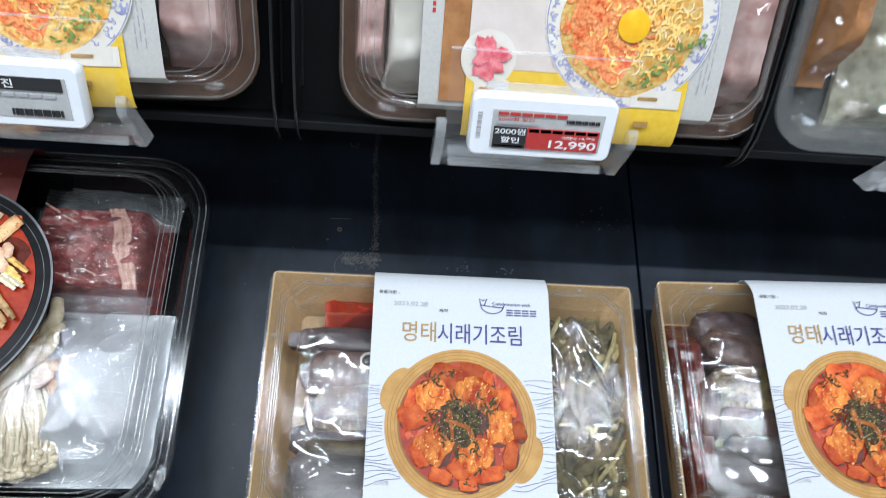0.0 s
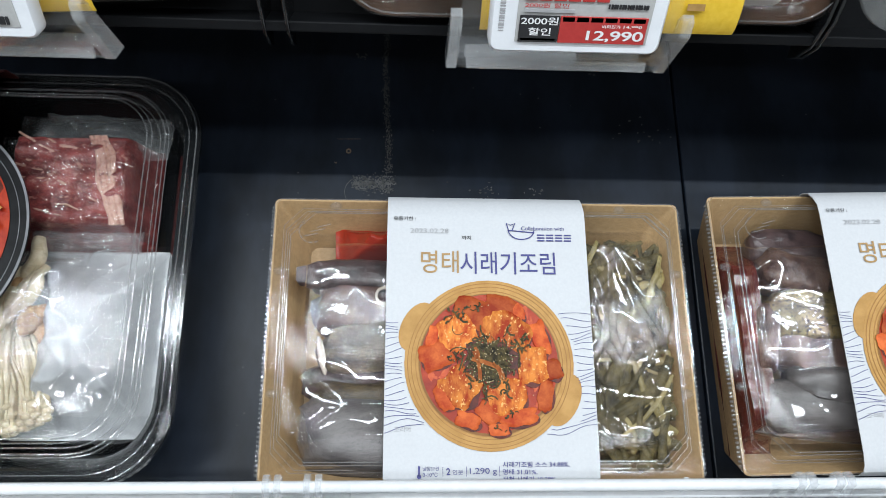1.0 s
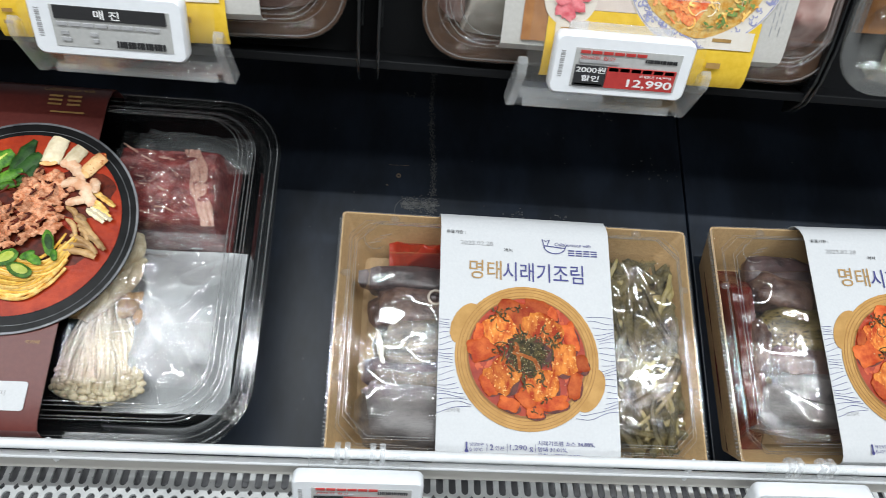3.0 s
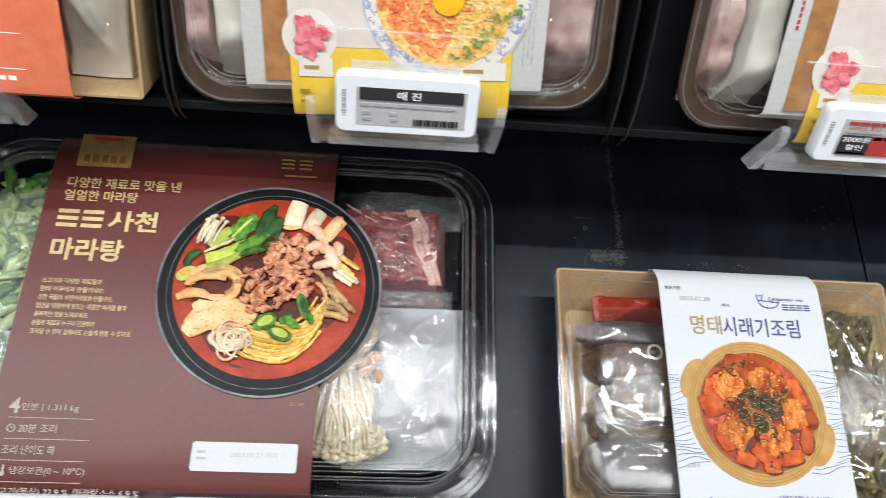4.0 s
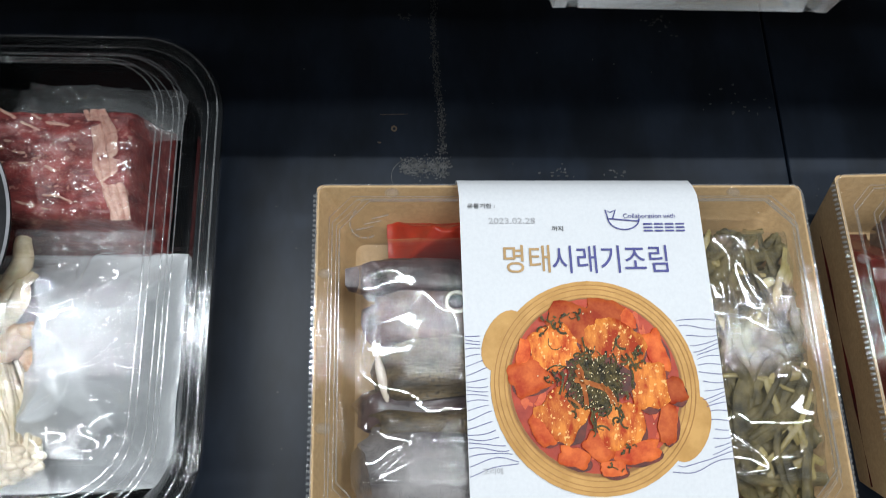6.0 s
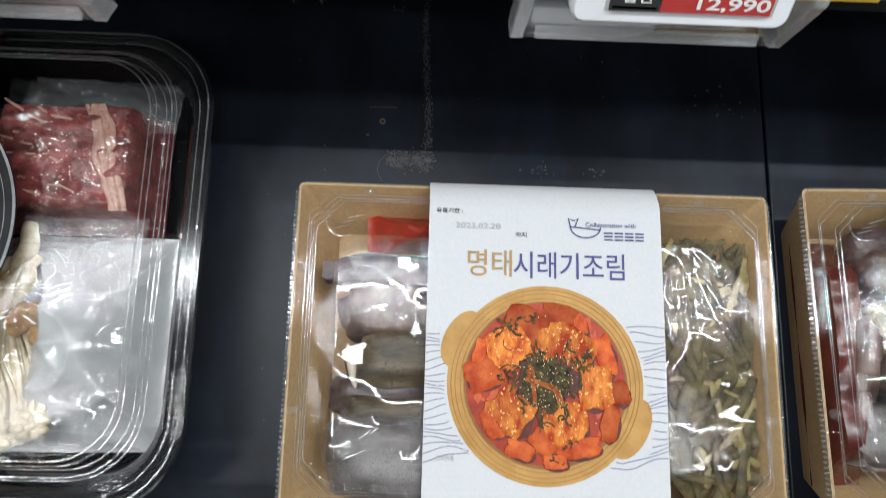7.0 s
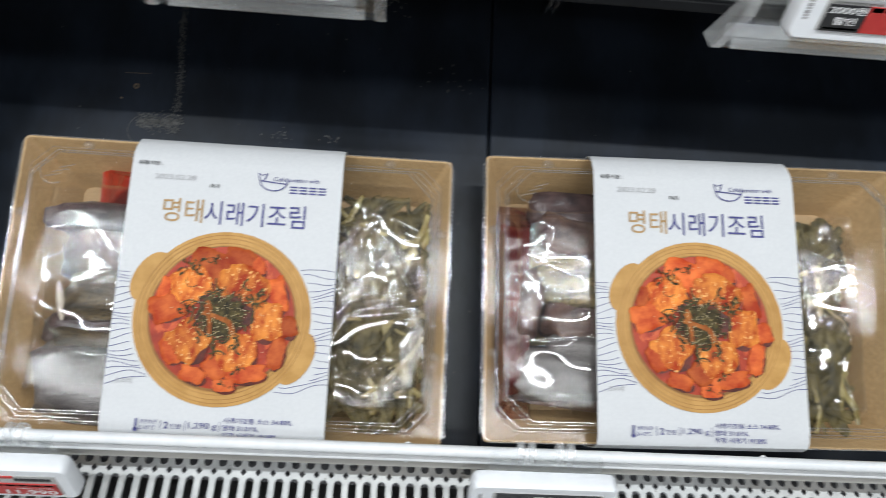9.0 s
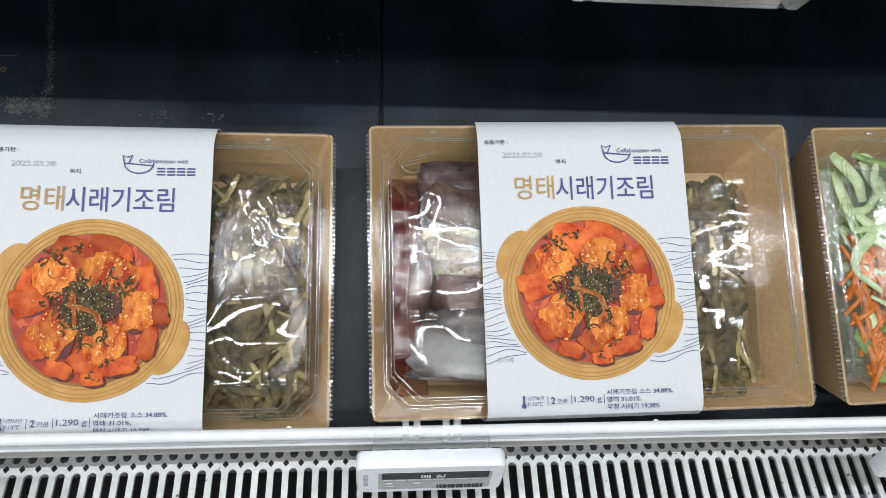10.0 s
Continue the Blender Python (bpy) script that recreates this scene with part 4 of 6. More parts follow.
for k in range(70):
    x, y, a0 = rnd.uniform(-0.119, -0.094), rnd.uniform(0.016, 0.100), rnd.gauss(1.5, 0.5)
    strand(bm, [(x - 0.012 * math.cos(a0), y - 0.014 * math.sin(a0), 0.046), (x, y, 0.053), (x + 0.012 * math.cos(a0), y + 0.014 * math.sin(a0), 0.047)], rnd.uniform(0.0014, 0.0024), 6, 0.0005, k, False)
smooth(part("carrot_pack", bm, CARROT, c, "orange carrot strips"), 60)
bag(c, -0.122, 0.118, 0.012, 0.172, 0.030, 0.031, 19.2, HAZY, ridge=1.7, amp=0.003, freq=45)
bag(c, -0.128, 0.12, 0.006, 0.172, 0.022, 0.040, 9.2, ridge=1.7)

# ---- black tray with a maroon sleeve ----
M = thing("meal_kit_tray", DECK @ Matrix.Translation((-0.24, 0.012, 0.0005)), "black plastic meal kit tray with clear lid and maroon sleeve", "meal kit", "black meal kit trays")
MW, ML = 0.2045, 0.292


def black_tray(e, w, l):
    bm = bmesh.new()
    def rr(i, z, r):
        return rrect(-w + i, w - i, 0.021 + i, l - i, r, z, 8)
    loft(bm, [rr(0.022, 0, 0.030), rr(0.012, 0.048, 0.038), rr(0.010, 0.058, 0.040), rr(0.0, 0.0605, 0.046), rr(0.0, 0.0635, 0.046), rr(0.010, 0.0645, 0.040), rr(0.014, 0.058, 0.038), rr(0.026, 0.004, 0.028)])
    smooth(part("tray", bm, BLACK_TRAY, e, "glossy black plastic tray"), 35)
    bm = bmesh.new()
    loft(bm, [rr(-0.0006, 0.0610, 0.046), rr(-0.0006, 0.0655, 0.046), rr(0.0045, 0.0670, 0.044), rr(0.0075, 0.0648, 0.042), rr(0.0130, 0.0660, 0.040), rr(0.0175, 0.0750, 0.036),
              rr(0.0195, 0.0762, 0.034), rr(0.0225, 0.0740, 0.033), rr(0.0250, 0.0830, 0.032), rr(0.0285, 0.0848, 0.030), rr(0.050, 0.0852, 0.02)], cap0=False)
    bead(e, rr(0.0190, 0.0763, 0.035), 0.0005)
    bead(e, rr(0.0275, 0.0846, 0.031), 0.0005)
    bead(e, rr(0.0020, 0.0668, 0.045), 0.0006)
    bead(e, rr(0.0072, 0.0650, 0.042), 0.0004)
    bead(e, rr(0.0172, 0.0745, 0.036), 0.0004)
    bead(e, rr(0.0226, 0.0742, 0.033), 0.0004)
    bead(e, rr(0.0250, 0.0828, 0.032), 0.0004)
    return smooth(part("lid", bm, LID, e, "clear ribbed plastic lid"), 25)


black_tray(M, MW, ML)
# contents: greens at one side, beef, mushrooms and a white pouch at the other
rnd = random.Random(21)
bm, bm2 = bmesh.new(), bmesh.new()
for k in range(150):
    y = 0.070 + 0.19 * rnd.random()
    x = -0.162 + rnd.uniform(-0.016, 0.022)
    g = chunk(bm if k % 5 < 2 else bm2, x, y, 0.052 + rnd.uniform(-0.010, 0.010), rnd.uniform(0.006, 0.016), rnd.uniform(0.003, 0.006), rnd.uniform(0.002, 0.005), rnd.gauss(1.2, 0.7), k, 0.6)
smooth(part("bok_choy_leaves", bm, LEAF, M, "green leaves"), 60)
smooth(part("bok_choy_stalks", bm2, STALK, M, "pale green stalks"), 60)
bm = bmesh.new()
for k in range(40):
    x = -0.160 + rnd.uniform(-0.018, 0.018)
    strand(bm, [(x, 0.022 + rnd.uniform(0, 0.01), 0.04), (x + rnd.uniform(-0.006, 0.006), 0.045, 0.052), (x + rnd.uniform(-0.01, 0.01), 0.068, 0.05)], 0.0018, 6, 0.0005, k, False)
smooth(part("enoki_ends", bm, ENOKI, M, "cream mushroom stems"), 60)
# film over the greens; its white haze also stands for the glare on it
bag(M, -0.188, -0.128, 0.018, 0.268, 0.034, 0.040, 12.5, HAZY, ridge=1.6, amp=0.003, freq=40)
# beef slab
bm = pillow(bmesh.new(), 0.076, 0.168, 0.168, 0.254, 0.020, 0.046, 0.0022, 70, 2.2, 50, 44, 0.12, 0.8)
smooth(part("raw_beef", bm, MEAT, M, "marbled raw beef slices"), 70)
bm = bmesh.new()
for k in range(9):
    o0 = rnd.gauss(0, 0.0022)
    strand(bm, [(0.138 + 0.018 * t + o0 + rnd.gauss(0, 0.0012), 0.246 - 0.072 * t, 0.0655) for t in (0, 0.25, 0.5, 0.75, 1)], rnd.uniform(0.0012, 0.0026), 8, 0.0006, k)
for k in range(12):
    x, y, ln, a0 = rnd.uniform(0.086, 0.132), rnd.uniform(0.178, 0.240), rnd.uniform(0.008, 0.018), rnd.gauss(-0.35, 0.25)
    strand(bm, [(x + q * ln * math.cos(a0), y + q * ln * math.sin(a0) + rnd.gauss(0, 0.001), 0.0655) for q in (-1, -0.3, 0.3, 1)], rnd.uniform(0.0006, 0.0014), 6, 0.0006, k)
for v in bm.verts:
    v.co.z = 0.0668 + (v.co.z - 0.0655) * 0.6
smooth(part("beef_fat", bm, FAT, M, "cream fat seam"), 60)
bag(M, 0.070, 0.176, 0.165, 0.250, 0.052, 0.018, 14.1, amp=0.0017, freq=110, ridge=1.3, label="vacuum bag over the beef")
bm = pillow(bmesh.new(), 0.074, 0.178, 0.236, 0.272, 0.046, 0.016, 0.005, 60, 5.5, 60, 24, 0.30, 1.2, False, 0.004)
smooth(part("bag_flap", bm, HAZY, M, "loose translucent bag end"), 70)
# white sauce pouch
bm = pillow(bmesh.new(), 0.094, 0.183, 0.020, 0.164, 0.026, 0.043, 0.0034, 34, 7.7, 80, 110, 0.42, 1.1)
smooth(part("sauce_pouch", bm, POUCH, M, "white foil sauce pouch"), 70)
bag(M, 0.091, 0.184, 0.018, 0.168, 0.032, 0.040, 21.4, amp=0.0034, freq=30, ridge=2.2, label="creased clear bag over the pouch")
smooth(part("pouch_seal", pillow(bmesh.new(), 0.100, 0.172, 0.155, 0.172, 0.056, 0.003, 0.0012, 160, 3.3, 60, 10, 0.05, 0.5), HAZY, M, "crimped seal of the pouch"), 70)
# mushrooms in a bag
bm = bmesh.new()
for k in range(150):
    f = rnd.uniform(-1, 1)
    lay = rnd.random()
    x, y = 0.095 + 0.030 * f, 0.024 + 0.012 * f * f + rnd.uniform(0, 0.022) * lay
    z = 0.050 + 0.011 * (1 - f * f) * lay
    strand(bm, [(x, y, z), (x - 0.004 * f + rnd.gauss(0, 0.002), y + 0.020, z + 0.002), (0.092 + 0.015 * f + rnd.gauss(0, 0.003), y + 0.045, z), (0.090 + 0.010 * f + rnd.gauss(0, 0.003), y + rnd.uniform(0.055, 0.072), z - 0.004)], rnd.uniform(0.0011, 0.0019), 6, 0.0004, k, False)
    bmesh.ops.create_icosphere(bm, subdivisions=2, radius=rnd.uniform(0.0022, 0.0036), matrix=Matrix.Translation((x, y - 0.001, z + 0.0006)) @ Matrix.Diagonal((1, 0.85, 0.75, 1)))
smooth(part("enoki_mushrooms", bm, ENOKI, M, "cream enoki mushrooms"), 60)
bm = bmesh.new()
for k, (x, y, r) in enumerate([(0.086, 0.120, 0.013), (0.108, 0.104, 0.011), (0.121, 0.092, 0.010), (0.118, 0.110, 0.009), (0.078, 0.100, 0.012), (0.100, 0.128, 0.009)]):
    chunk(bm, x, y, 0.057, r, r * 0.62, 0.008, 0.4 + k * 0.9, k, 0.30)
smooth(part("oyster_mushrooms", bm, [MUSH], M, "pale brown mushrooms"), 60)
bm = bmesh.new()
for k in range(16):
    x, y = rnd.uniform(0.074, 0.116), rnd.uniform(0.096, 0.150)
    strand(bm, [(x - 0.010, y - 0.014, 0.060), (x, y, 0.0655), (x + rnd.uniform(-0.008, 0.012), y + 0.016, 0.060)], rnd.uniform(0.0028, 0.0062), 8, 0.001, k)
smooth(part("mushroom_stems", bm, ENOKI, M, "cream mushroom stems"), 60)
bag(M, 0.066, 0.128, 0.018, 0.160, 0.034, 0.035, 16.3, amp=0.0024, freq=60, ridge=1.7)

for ob in M.children:
    if ob.name.split(".")[0] not in ("tray", "lid", "lid_bead"):
        for v in ob.data.vertices:
            v.co.y = 0.047 + (v.co.y - 0.018) * 0.868

# maroon sleeve; X, Y turn deck places into the tray's own
MX, MY, MZ = 0.24, -0.012, 0.0911
prof = [(0.0235, 0.030), (0.0240, 0.066), (0.0262, 0.080), (0.0290, 0.0868), (0.0350, 0.0892), (0.060, 0.0898), (0.150, 0.0899), (0.240, 0.0898), (0.268, 0.0890), (0.280, 0.0850), (0.2855, 0.0790), (0.288, 0.068), (0.2885, 0.059)]
msl = smooth(part("sleeve", strip_profile(bmesh.new(), prof[::-1], -0.131, 0.0775, 0.0007), RED_CARD, M, "maroon printed card sleeve with gold lettering"), 30)


def mt_(body, x0, x1, v, h, mt=GOLD_FOIL, bold=0.0):
    return letter(msl, body, x0 + MX, x1 + MX, v + MY, h, MZ, mt, bold)


mt_("다양한 재료로 맛을 낸", -0.3574, -0.2759, 0.2540, 0.0088, bold=0.012)
mt_("얼얼한 마라탕", -0.3576, -0.3056, 0.2434, 0.0088, bold=0.012)
mt_("사천", -0.3231, -0.2883, 0.2245, 0.0165, bold=0.028)
mt_("마라탕", -0.3584, -0.3085, 0.2011, 0.0170, bold=0.028)
mt_("인분 | 1.311 kg", -0.3518, -0.3160, 0.0896, 0.0056, SILVER_FOIL)
mt_("4", -0.3595, -0.3530, 0.0905, 0.0100, SILVER_FOIL, 0.02)
mt_("20분 조리", -0.3509, -0.3273, 0.0762, 0.0058, SILVER_FOIL)
mt_("조리 난이도 하", -0.3578, -0.3254, 0.0627, 0.0058, SILVER_FOIL)
mt_("냉장보관(0 ~ 10℃)", -0.3502, -0.3045, 0.0499, 0.0058, SILVER_FOIL)
mt_("조리예", -0.1805, -0.1714, 0.0968, 0.0026, GOLD_INK)
mt_("Collaboration with", -0.2090, -0.1725, 0.2880, 0.0026, GOLD_INK)
bars(msl, [(x + MX, x + MX + 0.0145, v + MY, 0.0030) for x in (-0.3588, -0.3415) for v in (0.2305, 0.2250, 0.2195)], MZ, GOLD_FOIL)
bars(msl, [(x + MX, x + MX + 0.0095, v + MY, 0.0016) for x in (-0.2040, -0.1905) for v in (0.2825, 0.2790, 0.2755)] + [(-0.2010 + MX, -0.1770 + MX, 0.2690 + MY, 0.0014)], MZ, GOLD_INK)
for k, (body, w) in enumerate((("소고기와 다양한 재료들이", 0.040), ("한데 어우러져 만들어내는", 0.043), ("진한 국물의 사천마라탕을 만들어요.", 0.050), ("입안을 얼얼하게 만드는 매콤한 마라를 통해", 0.060),
                               ("중독적인 맛을 느껴보세요.", 0.036), ("손질된 재료로 누구나 간편하게", 0.041), ("조리할 수 있어 집에서도 손쉽게 만들 수 있어요.", 0.067))):
    mt_(body, -0.3586, -0.3586 + w, 0.1770 - 0.0061 * k, 0.0040, GOLD_FOIL, 0.012)
mt_("소고기(목심) 22.9 %, 마라탕소스 6.9 %", -0.3590, -0.2690, 0.0372, 0.0056, SILVER_FOIL)
bars(msl, [(-0.3583 + MX, -0.3058 + MX, v + MY, 0.0004) for v in (0.0829, 0.0695, 0.0563, 0.0432)], MZ, SILVER_FOIL)
bm = bmesh.new()
ring(bm, -0.3555 + MX, 0.0762 + MY, MZ, 0.0021, 0.0026, 24)
flat(bm, -0.3557 + MX, -0.3553 + MX, 0.0760 + MY, 0.0778 + MY, MZ)
flat(bm, -0.3555 + MX, -0.3541 + MX, 0.0760 + MY, 0.0764 + MY, MZ)
disc(bm, -0.3545 + MX, 0.0482 + MY, MZ, 0.0016, seg=14)
flat(bm, -0.3551 + MX, -0.3539 + MX, 0.0482 + MY, 0.0535 + MY, MZ)
part("icon_print", bm, SILVER_FOIL, msl)
bm = bmesh.new()
flat(bm, -0.3545 + MX, -0.3155 + MX, 0.2680 + MY, 0.2950 + MY, MZ - 0.0002, 0.0006)
part("badge_print", bm, GOLD_INK, msl)
bars(msl, [(-0.3455 + MX, -0.3240 + MX, 0.2915 + MY, 0.0030)], MZ + 0.0003, RED_INK)
bars(msl, [(-0.3500 + 0.0065 * k + MX, -0.3455 + 0.0065 * k + MX, 0.2745 + MY, 0.0060) for k in range(5)], MZ + 0.0003, POT_DARK)
bm = bmesh.new()
loft(bm, [rrect(-0.2402 + MX, -0.1722 + MX, 0.0524 + MY, 0.0709 + MY, 0.002, z, 4) for z in (MZ - 0.0003, MZ + 0.0001)])
lab = part("date_label", bm, WHITE_CARD, msl, "white date sticker")
letter(msl, "2023.02.27 까지", -0.2150 + MX, -0.1850 + MX, 0.0632 + MY, 0.0036, MZ + 0.0004, GREY_INK)
bars(msl, [(-0.2368 + MX, -0.2310 + MX, v + MY, 0.0016) for v in (0.0645, 0.0605)], MZ + 0.00035, GREY_INK)

# the bowl picture that stands proud of the sleeve
bowl = smooth(part("bowl_print", disc(bmesh.new(), -0.2020 + MX, 0.1790 + MY, MZ + 0.0010, 0.0790, seg=96, h=0.0012), BOWL_BLACK, msl, "black bowl of red soup, die-cut card picture"), 30)
rnd = random.Random(77)
bx, by, bz = -0.2020 + MX, 0.1790 + MY, MZ + 0.0012
bm = bmesh.new()
ring(bm, bx, by, bz + 0.0002, 0.0775, 0.0790, 96)
ring(bm, bx + 0.0010, by - 0.0006, bz + 0.0002, 0.0722, 0.0726, 96)
part("bowl_edge_print", bm, BOWL_RIM, msl)
smooth(part("soup_print", disc(bmesh.new(), bx, by + 0.001, bz + 0.0003, 0.0675, seg=96), BROTH, msl))
z = bz + 0.0010
RU = 0.00081


def blade(name, mt, pts, w, tip0=0.5, tip1=0.2, lift=0.0, crest=0.0006, wave=0.0, seed=0):
    """A strip of food along pts, in hundredths of the bowl's radius, narrowed at both tips, with a raised crest."""
    bm = bmesh.new()
    pts = [Vector((p[0], p[1])) * RU for p in pts]
    fine = []
    n = len(pts)
    for i in range(n - 1):
        p0, p1, p2, p3 = pts[max(i - 1, 0)], pts[i], pts[i + 1], pts[min(i + 2, n - 1)]
        for s in range(5):
            t = s / 5
            fine.append(0.5 * (2 * p1 + (p2 - p0) * t + (2 * p0 - 5 * p1 + 4 * p2 - p3) * t * t + (3 * p1 - p0 - 3 * p2 + p3) * t ** 3))
    fine.append(pts[-1])
    r_ = random.Random(seed)
    ph = r_.uniform(0, 6.28)
    prev, m = None, len(fine) - 1
    for i, p in enumerate(fine):
        d = (fine[min(i + 1, m)] - fine[max(i - 1, 0)]).normalized()
        s = i / m
        q = min(1.0, tip0 + (1 - tip0) * min(1, s / 0.3), tip1 + (1 - tip1) * min(1, (1 - s) / 0.3))
        q *= 1 + wave * math.sin(s * 19 + ph)
        nn = Vector((-d.y, d.x)) * w * RU / 2 * q
        zz = z + lift
        row = [bm.verts.new((bx + p.x + nn.x * f, by + p.y + nn.y * f, zz + (crest * q if f == 0 else 0.0) - (0.0006 if abs(f) == 1 else 0))) for f in (-1, -0.96, -0.5, 0, 0.5, 0.96, 1)]
        row[2].co.z += crest * 0.6 * q
        row[4].co.z += crest * 0.6 * q
        if prev:
            for k in range(6):
                bm.faces.new((prev[k], prev[k + 1], row[k + 1], row[k]))
        prev = row
    return smooth(part(name, bm, mt, msl), 70)


def oval(name, mt, cu, cv, ru, rv, rot, lift=0.0, dome=0.0008, rough=0.08, seed=0):
    return smooth(part(name, disc(bmesh.new(), bx + cu * RU, by + cv * RU, z + lift, ru * RU, rv * RU, 24, rot=rot, rough=rough, seed=seed, dome=dome, h=0.0006), mt, msl), 60)


rnd = random.Random(17)
# darker broth towards the rim, brighter oil on the surface
for k in range(26):
    a0, r = rnd.uniform(1.2, 5.2), rnd.uniform(62, 76)
    oval("oil_print", BROTH_DARK, r * math.cos(a0), r * math.sin(a0), rnd.uniform(5, 12), rnd.uniform(2, 5), a0 + 1.57, -0.0010 + 0.00001 * k, 0.0001, 0.3, k)
for k in range(16):
    a0, r = rnd.uniform(-1.3, 1.3), rnd.uniform(58, 78)
    oval("oil_print", BROTH_BRIGHT, r * math.cos(a0), r * math.sin(a0), rnd.uniform(4, 9), rnd.uniform(1.5, 4), a0 + 1.57, -0.00095 + 0.00001 * k, 0.0001, 0.3, k)
for cu, cv, ru, rv in ((14, 74, 9, 6), (-54, -42, 9, 5), (54, 66, 6, 5)):
    oval("oil_print", FISH_RED, cu, cv, ru, rv, 0.3, -0.0008, 0.0001, 0.25, cu)
# dark gaps under the heap
for cu, cv, ru, rv in ((-12, 34, 34, 22), (2, 4, 34, 34), (30, -20, 34, 20), (-46, 2, 24, 22), (-8, -40, 42, 24), (40, 30, 34, 24), (-42, 44, 26, 22)):
    oval("sauce_print", BROTH_DARK, cu, cv, ru, rv, 0.2, -0.0006, 0.0002, 0.2, cu)
# bok choy
blade("leaf_print", PRINT_DARK, [(-16, 44), (-11, 60), (-3, 79)], 13, 0.5, 0.3, 0.0004, 0.0010, 0.12, 1)
blade("leaf_print", PRINT_DARK, [(-18, 46), (-6, 52), (4, 66)], 15, 0.5, 0.4, 0.0006, 0.0010, 0.10, 2)
blade("leaf_print", PRINT_DARK, [(-14, 34), (-4, 40), (2, 54)], 10, 0.5, 0.4, 0.0007, 0.0010, 0.10, 12)
blade("stalk_print", PRINT_STALK, [(-56, 34), (-46, 46), (-35, 50)], 12, 0.7, 0.7, 0.0009, 0.0010, 0.04, 3)
blade("leaf_print", PRINT_LEAF, [(-38, 42), (-30, 54), (-19, 66)], 17, 0.6, 0.4, 0.0013, 0.0012, 0.10, 4)
blade("leaf_vein_print", PRINT_STALK, [(-38, 43), (-29, 55), (-22, 63)], 2.2, 0.8, 0.3, 0.0026, 0.0002, 0.0, 5)
blade("stalk_print", PRINT_STALK, [(-58, 22), (-46, 26), (-34, 32), (-24, 40)], 12, 0.9, 0.6, 0.0016, 0.0012, 0.04, 6)
blade("stalk_print", PRINT_STALK, [(-56, 14), (-42, 20), (-30, 28), (-16, 36)], 8, 0.9, 0.5, 0.0019, 0.0010, 0.04, 7)
blade("leaf_print", PRINT_LEAF, [(-34, 30), (-22, 38), (-6, 48)], 11, 0.4, 0.3, 0.0024, 0.0010, 0.10, 8)
blade("leaf_print", PRINT_LEAF, [(-30, 27), (-18, 32), (-4, 35)], 7, 0.4, 0.3, 0.0026, 0.0010, 0.12, 9)
blade("leaf_print", PRINT_DARK, [(-75, 14), (-72, 24), (-64, 30)], 8, 0.5, 0.5, 0.0008, 0.0008, 0.1, 10)
# thin mushrooms
for k in range(12):
    u0 = -66 + 2.3 * (k % 6) + rnd.uniform(-1.5, 1.5)
    v0 = 36 + 2.0 * (k % 4)
    du, dv = rnd.uniform(3, 9), rnd.uniform(16, 26)
    blade("thin_mushroom_print", CREAM, [(u0, v0), (u0 + du * 0.4, v0 + dv * 0.55), (u0 + du, v0 + dv)], 2.0, 0.9, 0.8, 0.0022 + 0.00004 * k, 0.0004, 0.0, k)
    oval("mushroom_cap_print", CREAM, u0 + du, v0 + dv, 2.1, 1.7, 0.4, 0.0027 + 0.00004 * k, 0.0006, 0.05, k)
for k in range(6):
    blade("thin_mushroom_print", CREAM, [(-60 + 2 * k, 28 + k), (-50 + 2 * k, 34 + k), (-41 + 1.2 * k, 37 + 1.1 * k)], 1.9, 0.9, 0.9, 0.0030, 0.0004, 0.0, k)
# onion slice, flat noodles and tofu sheet
oval("onion_slice_print", PRINT_STALK, -73, 8, 9, 6, 0.6, 0.0012, 0.0008, 0.06, 4)
oval("onion_slice_print", NOODLE, -74, 9, 5, 3, 0.6, 0.0021, 0.0003, 0.06, 4)
for k, (cu, cv, ru, rv, a1, a2) in enumerate([(-50, 2, 18, 10, 3.6, 0.4), (-47, 3, 22, 13, 3.3, -0.5), (-45, 1, 16, 13, 2.6, -1.0), (-42, 0, 14, 15, 1.7, -1.6), (-50, -3, 20, 9, 3.2, 0.9), (-39, -3, 12, 12, 2.2, -1.3)]):
    blade("flat_noodle_print", FISHCAKE, [(cu + ru * math.cos(a1 + (a2 - a1) * i / 7), cv + rv * math.sin(a1 + (a2 - a1) * i / 7)) for i in range(8)], 6.2, 0.9, 0.8, 0.0014 + 0.00035 * k, 0.0005, 0.03, k)
blade("tofu_sheet_print", FISHCAKE, [(-78, -14), (-64, -9), (-48, -14)], 9, 0.6, 0.6, 0.0014, 0.0009, 0.08, 1)
blade("tofu_sheet_print", TOFU, [(-66, -46), (-50, -30), (-28, -27), (-8, -30)], 28, 0.35, 0.25, 0.0016, 0.0012, 0.06, 2)
blade("tofu_sheet_print", TOFU, [(-62, -24), (-44, -17), (-22, -24)], 15, 0.5, 0.3, 0.0024, 0.0010, 0.08, 3)
blade("tofu_edge_print", BROTH_DARK, [(-70, -16), (-58, -15), (-46, -17)], 1.6, 0.3, 0.3, 0.0034, 0.0002, 0.1, 4)
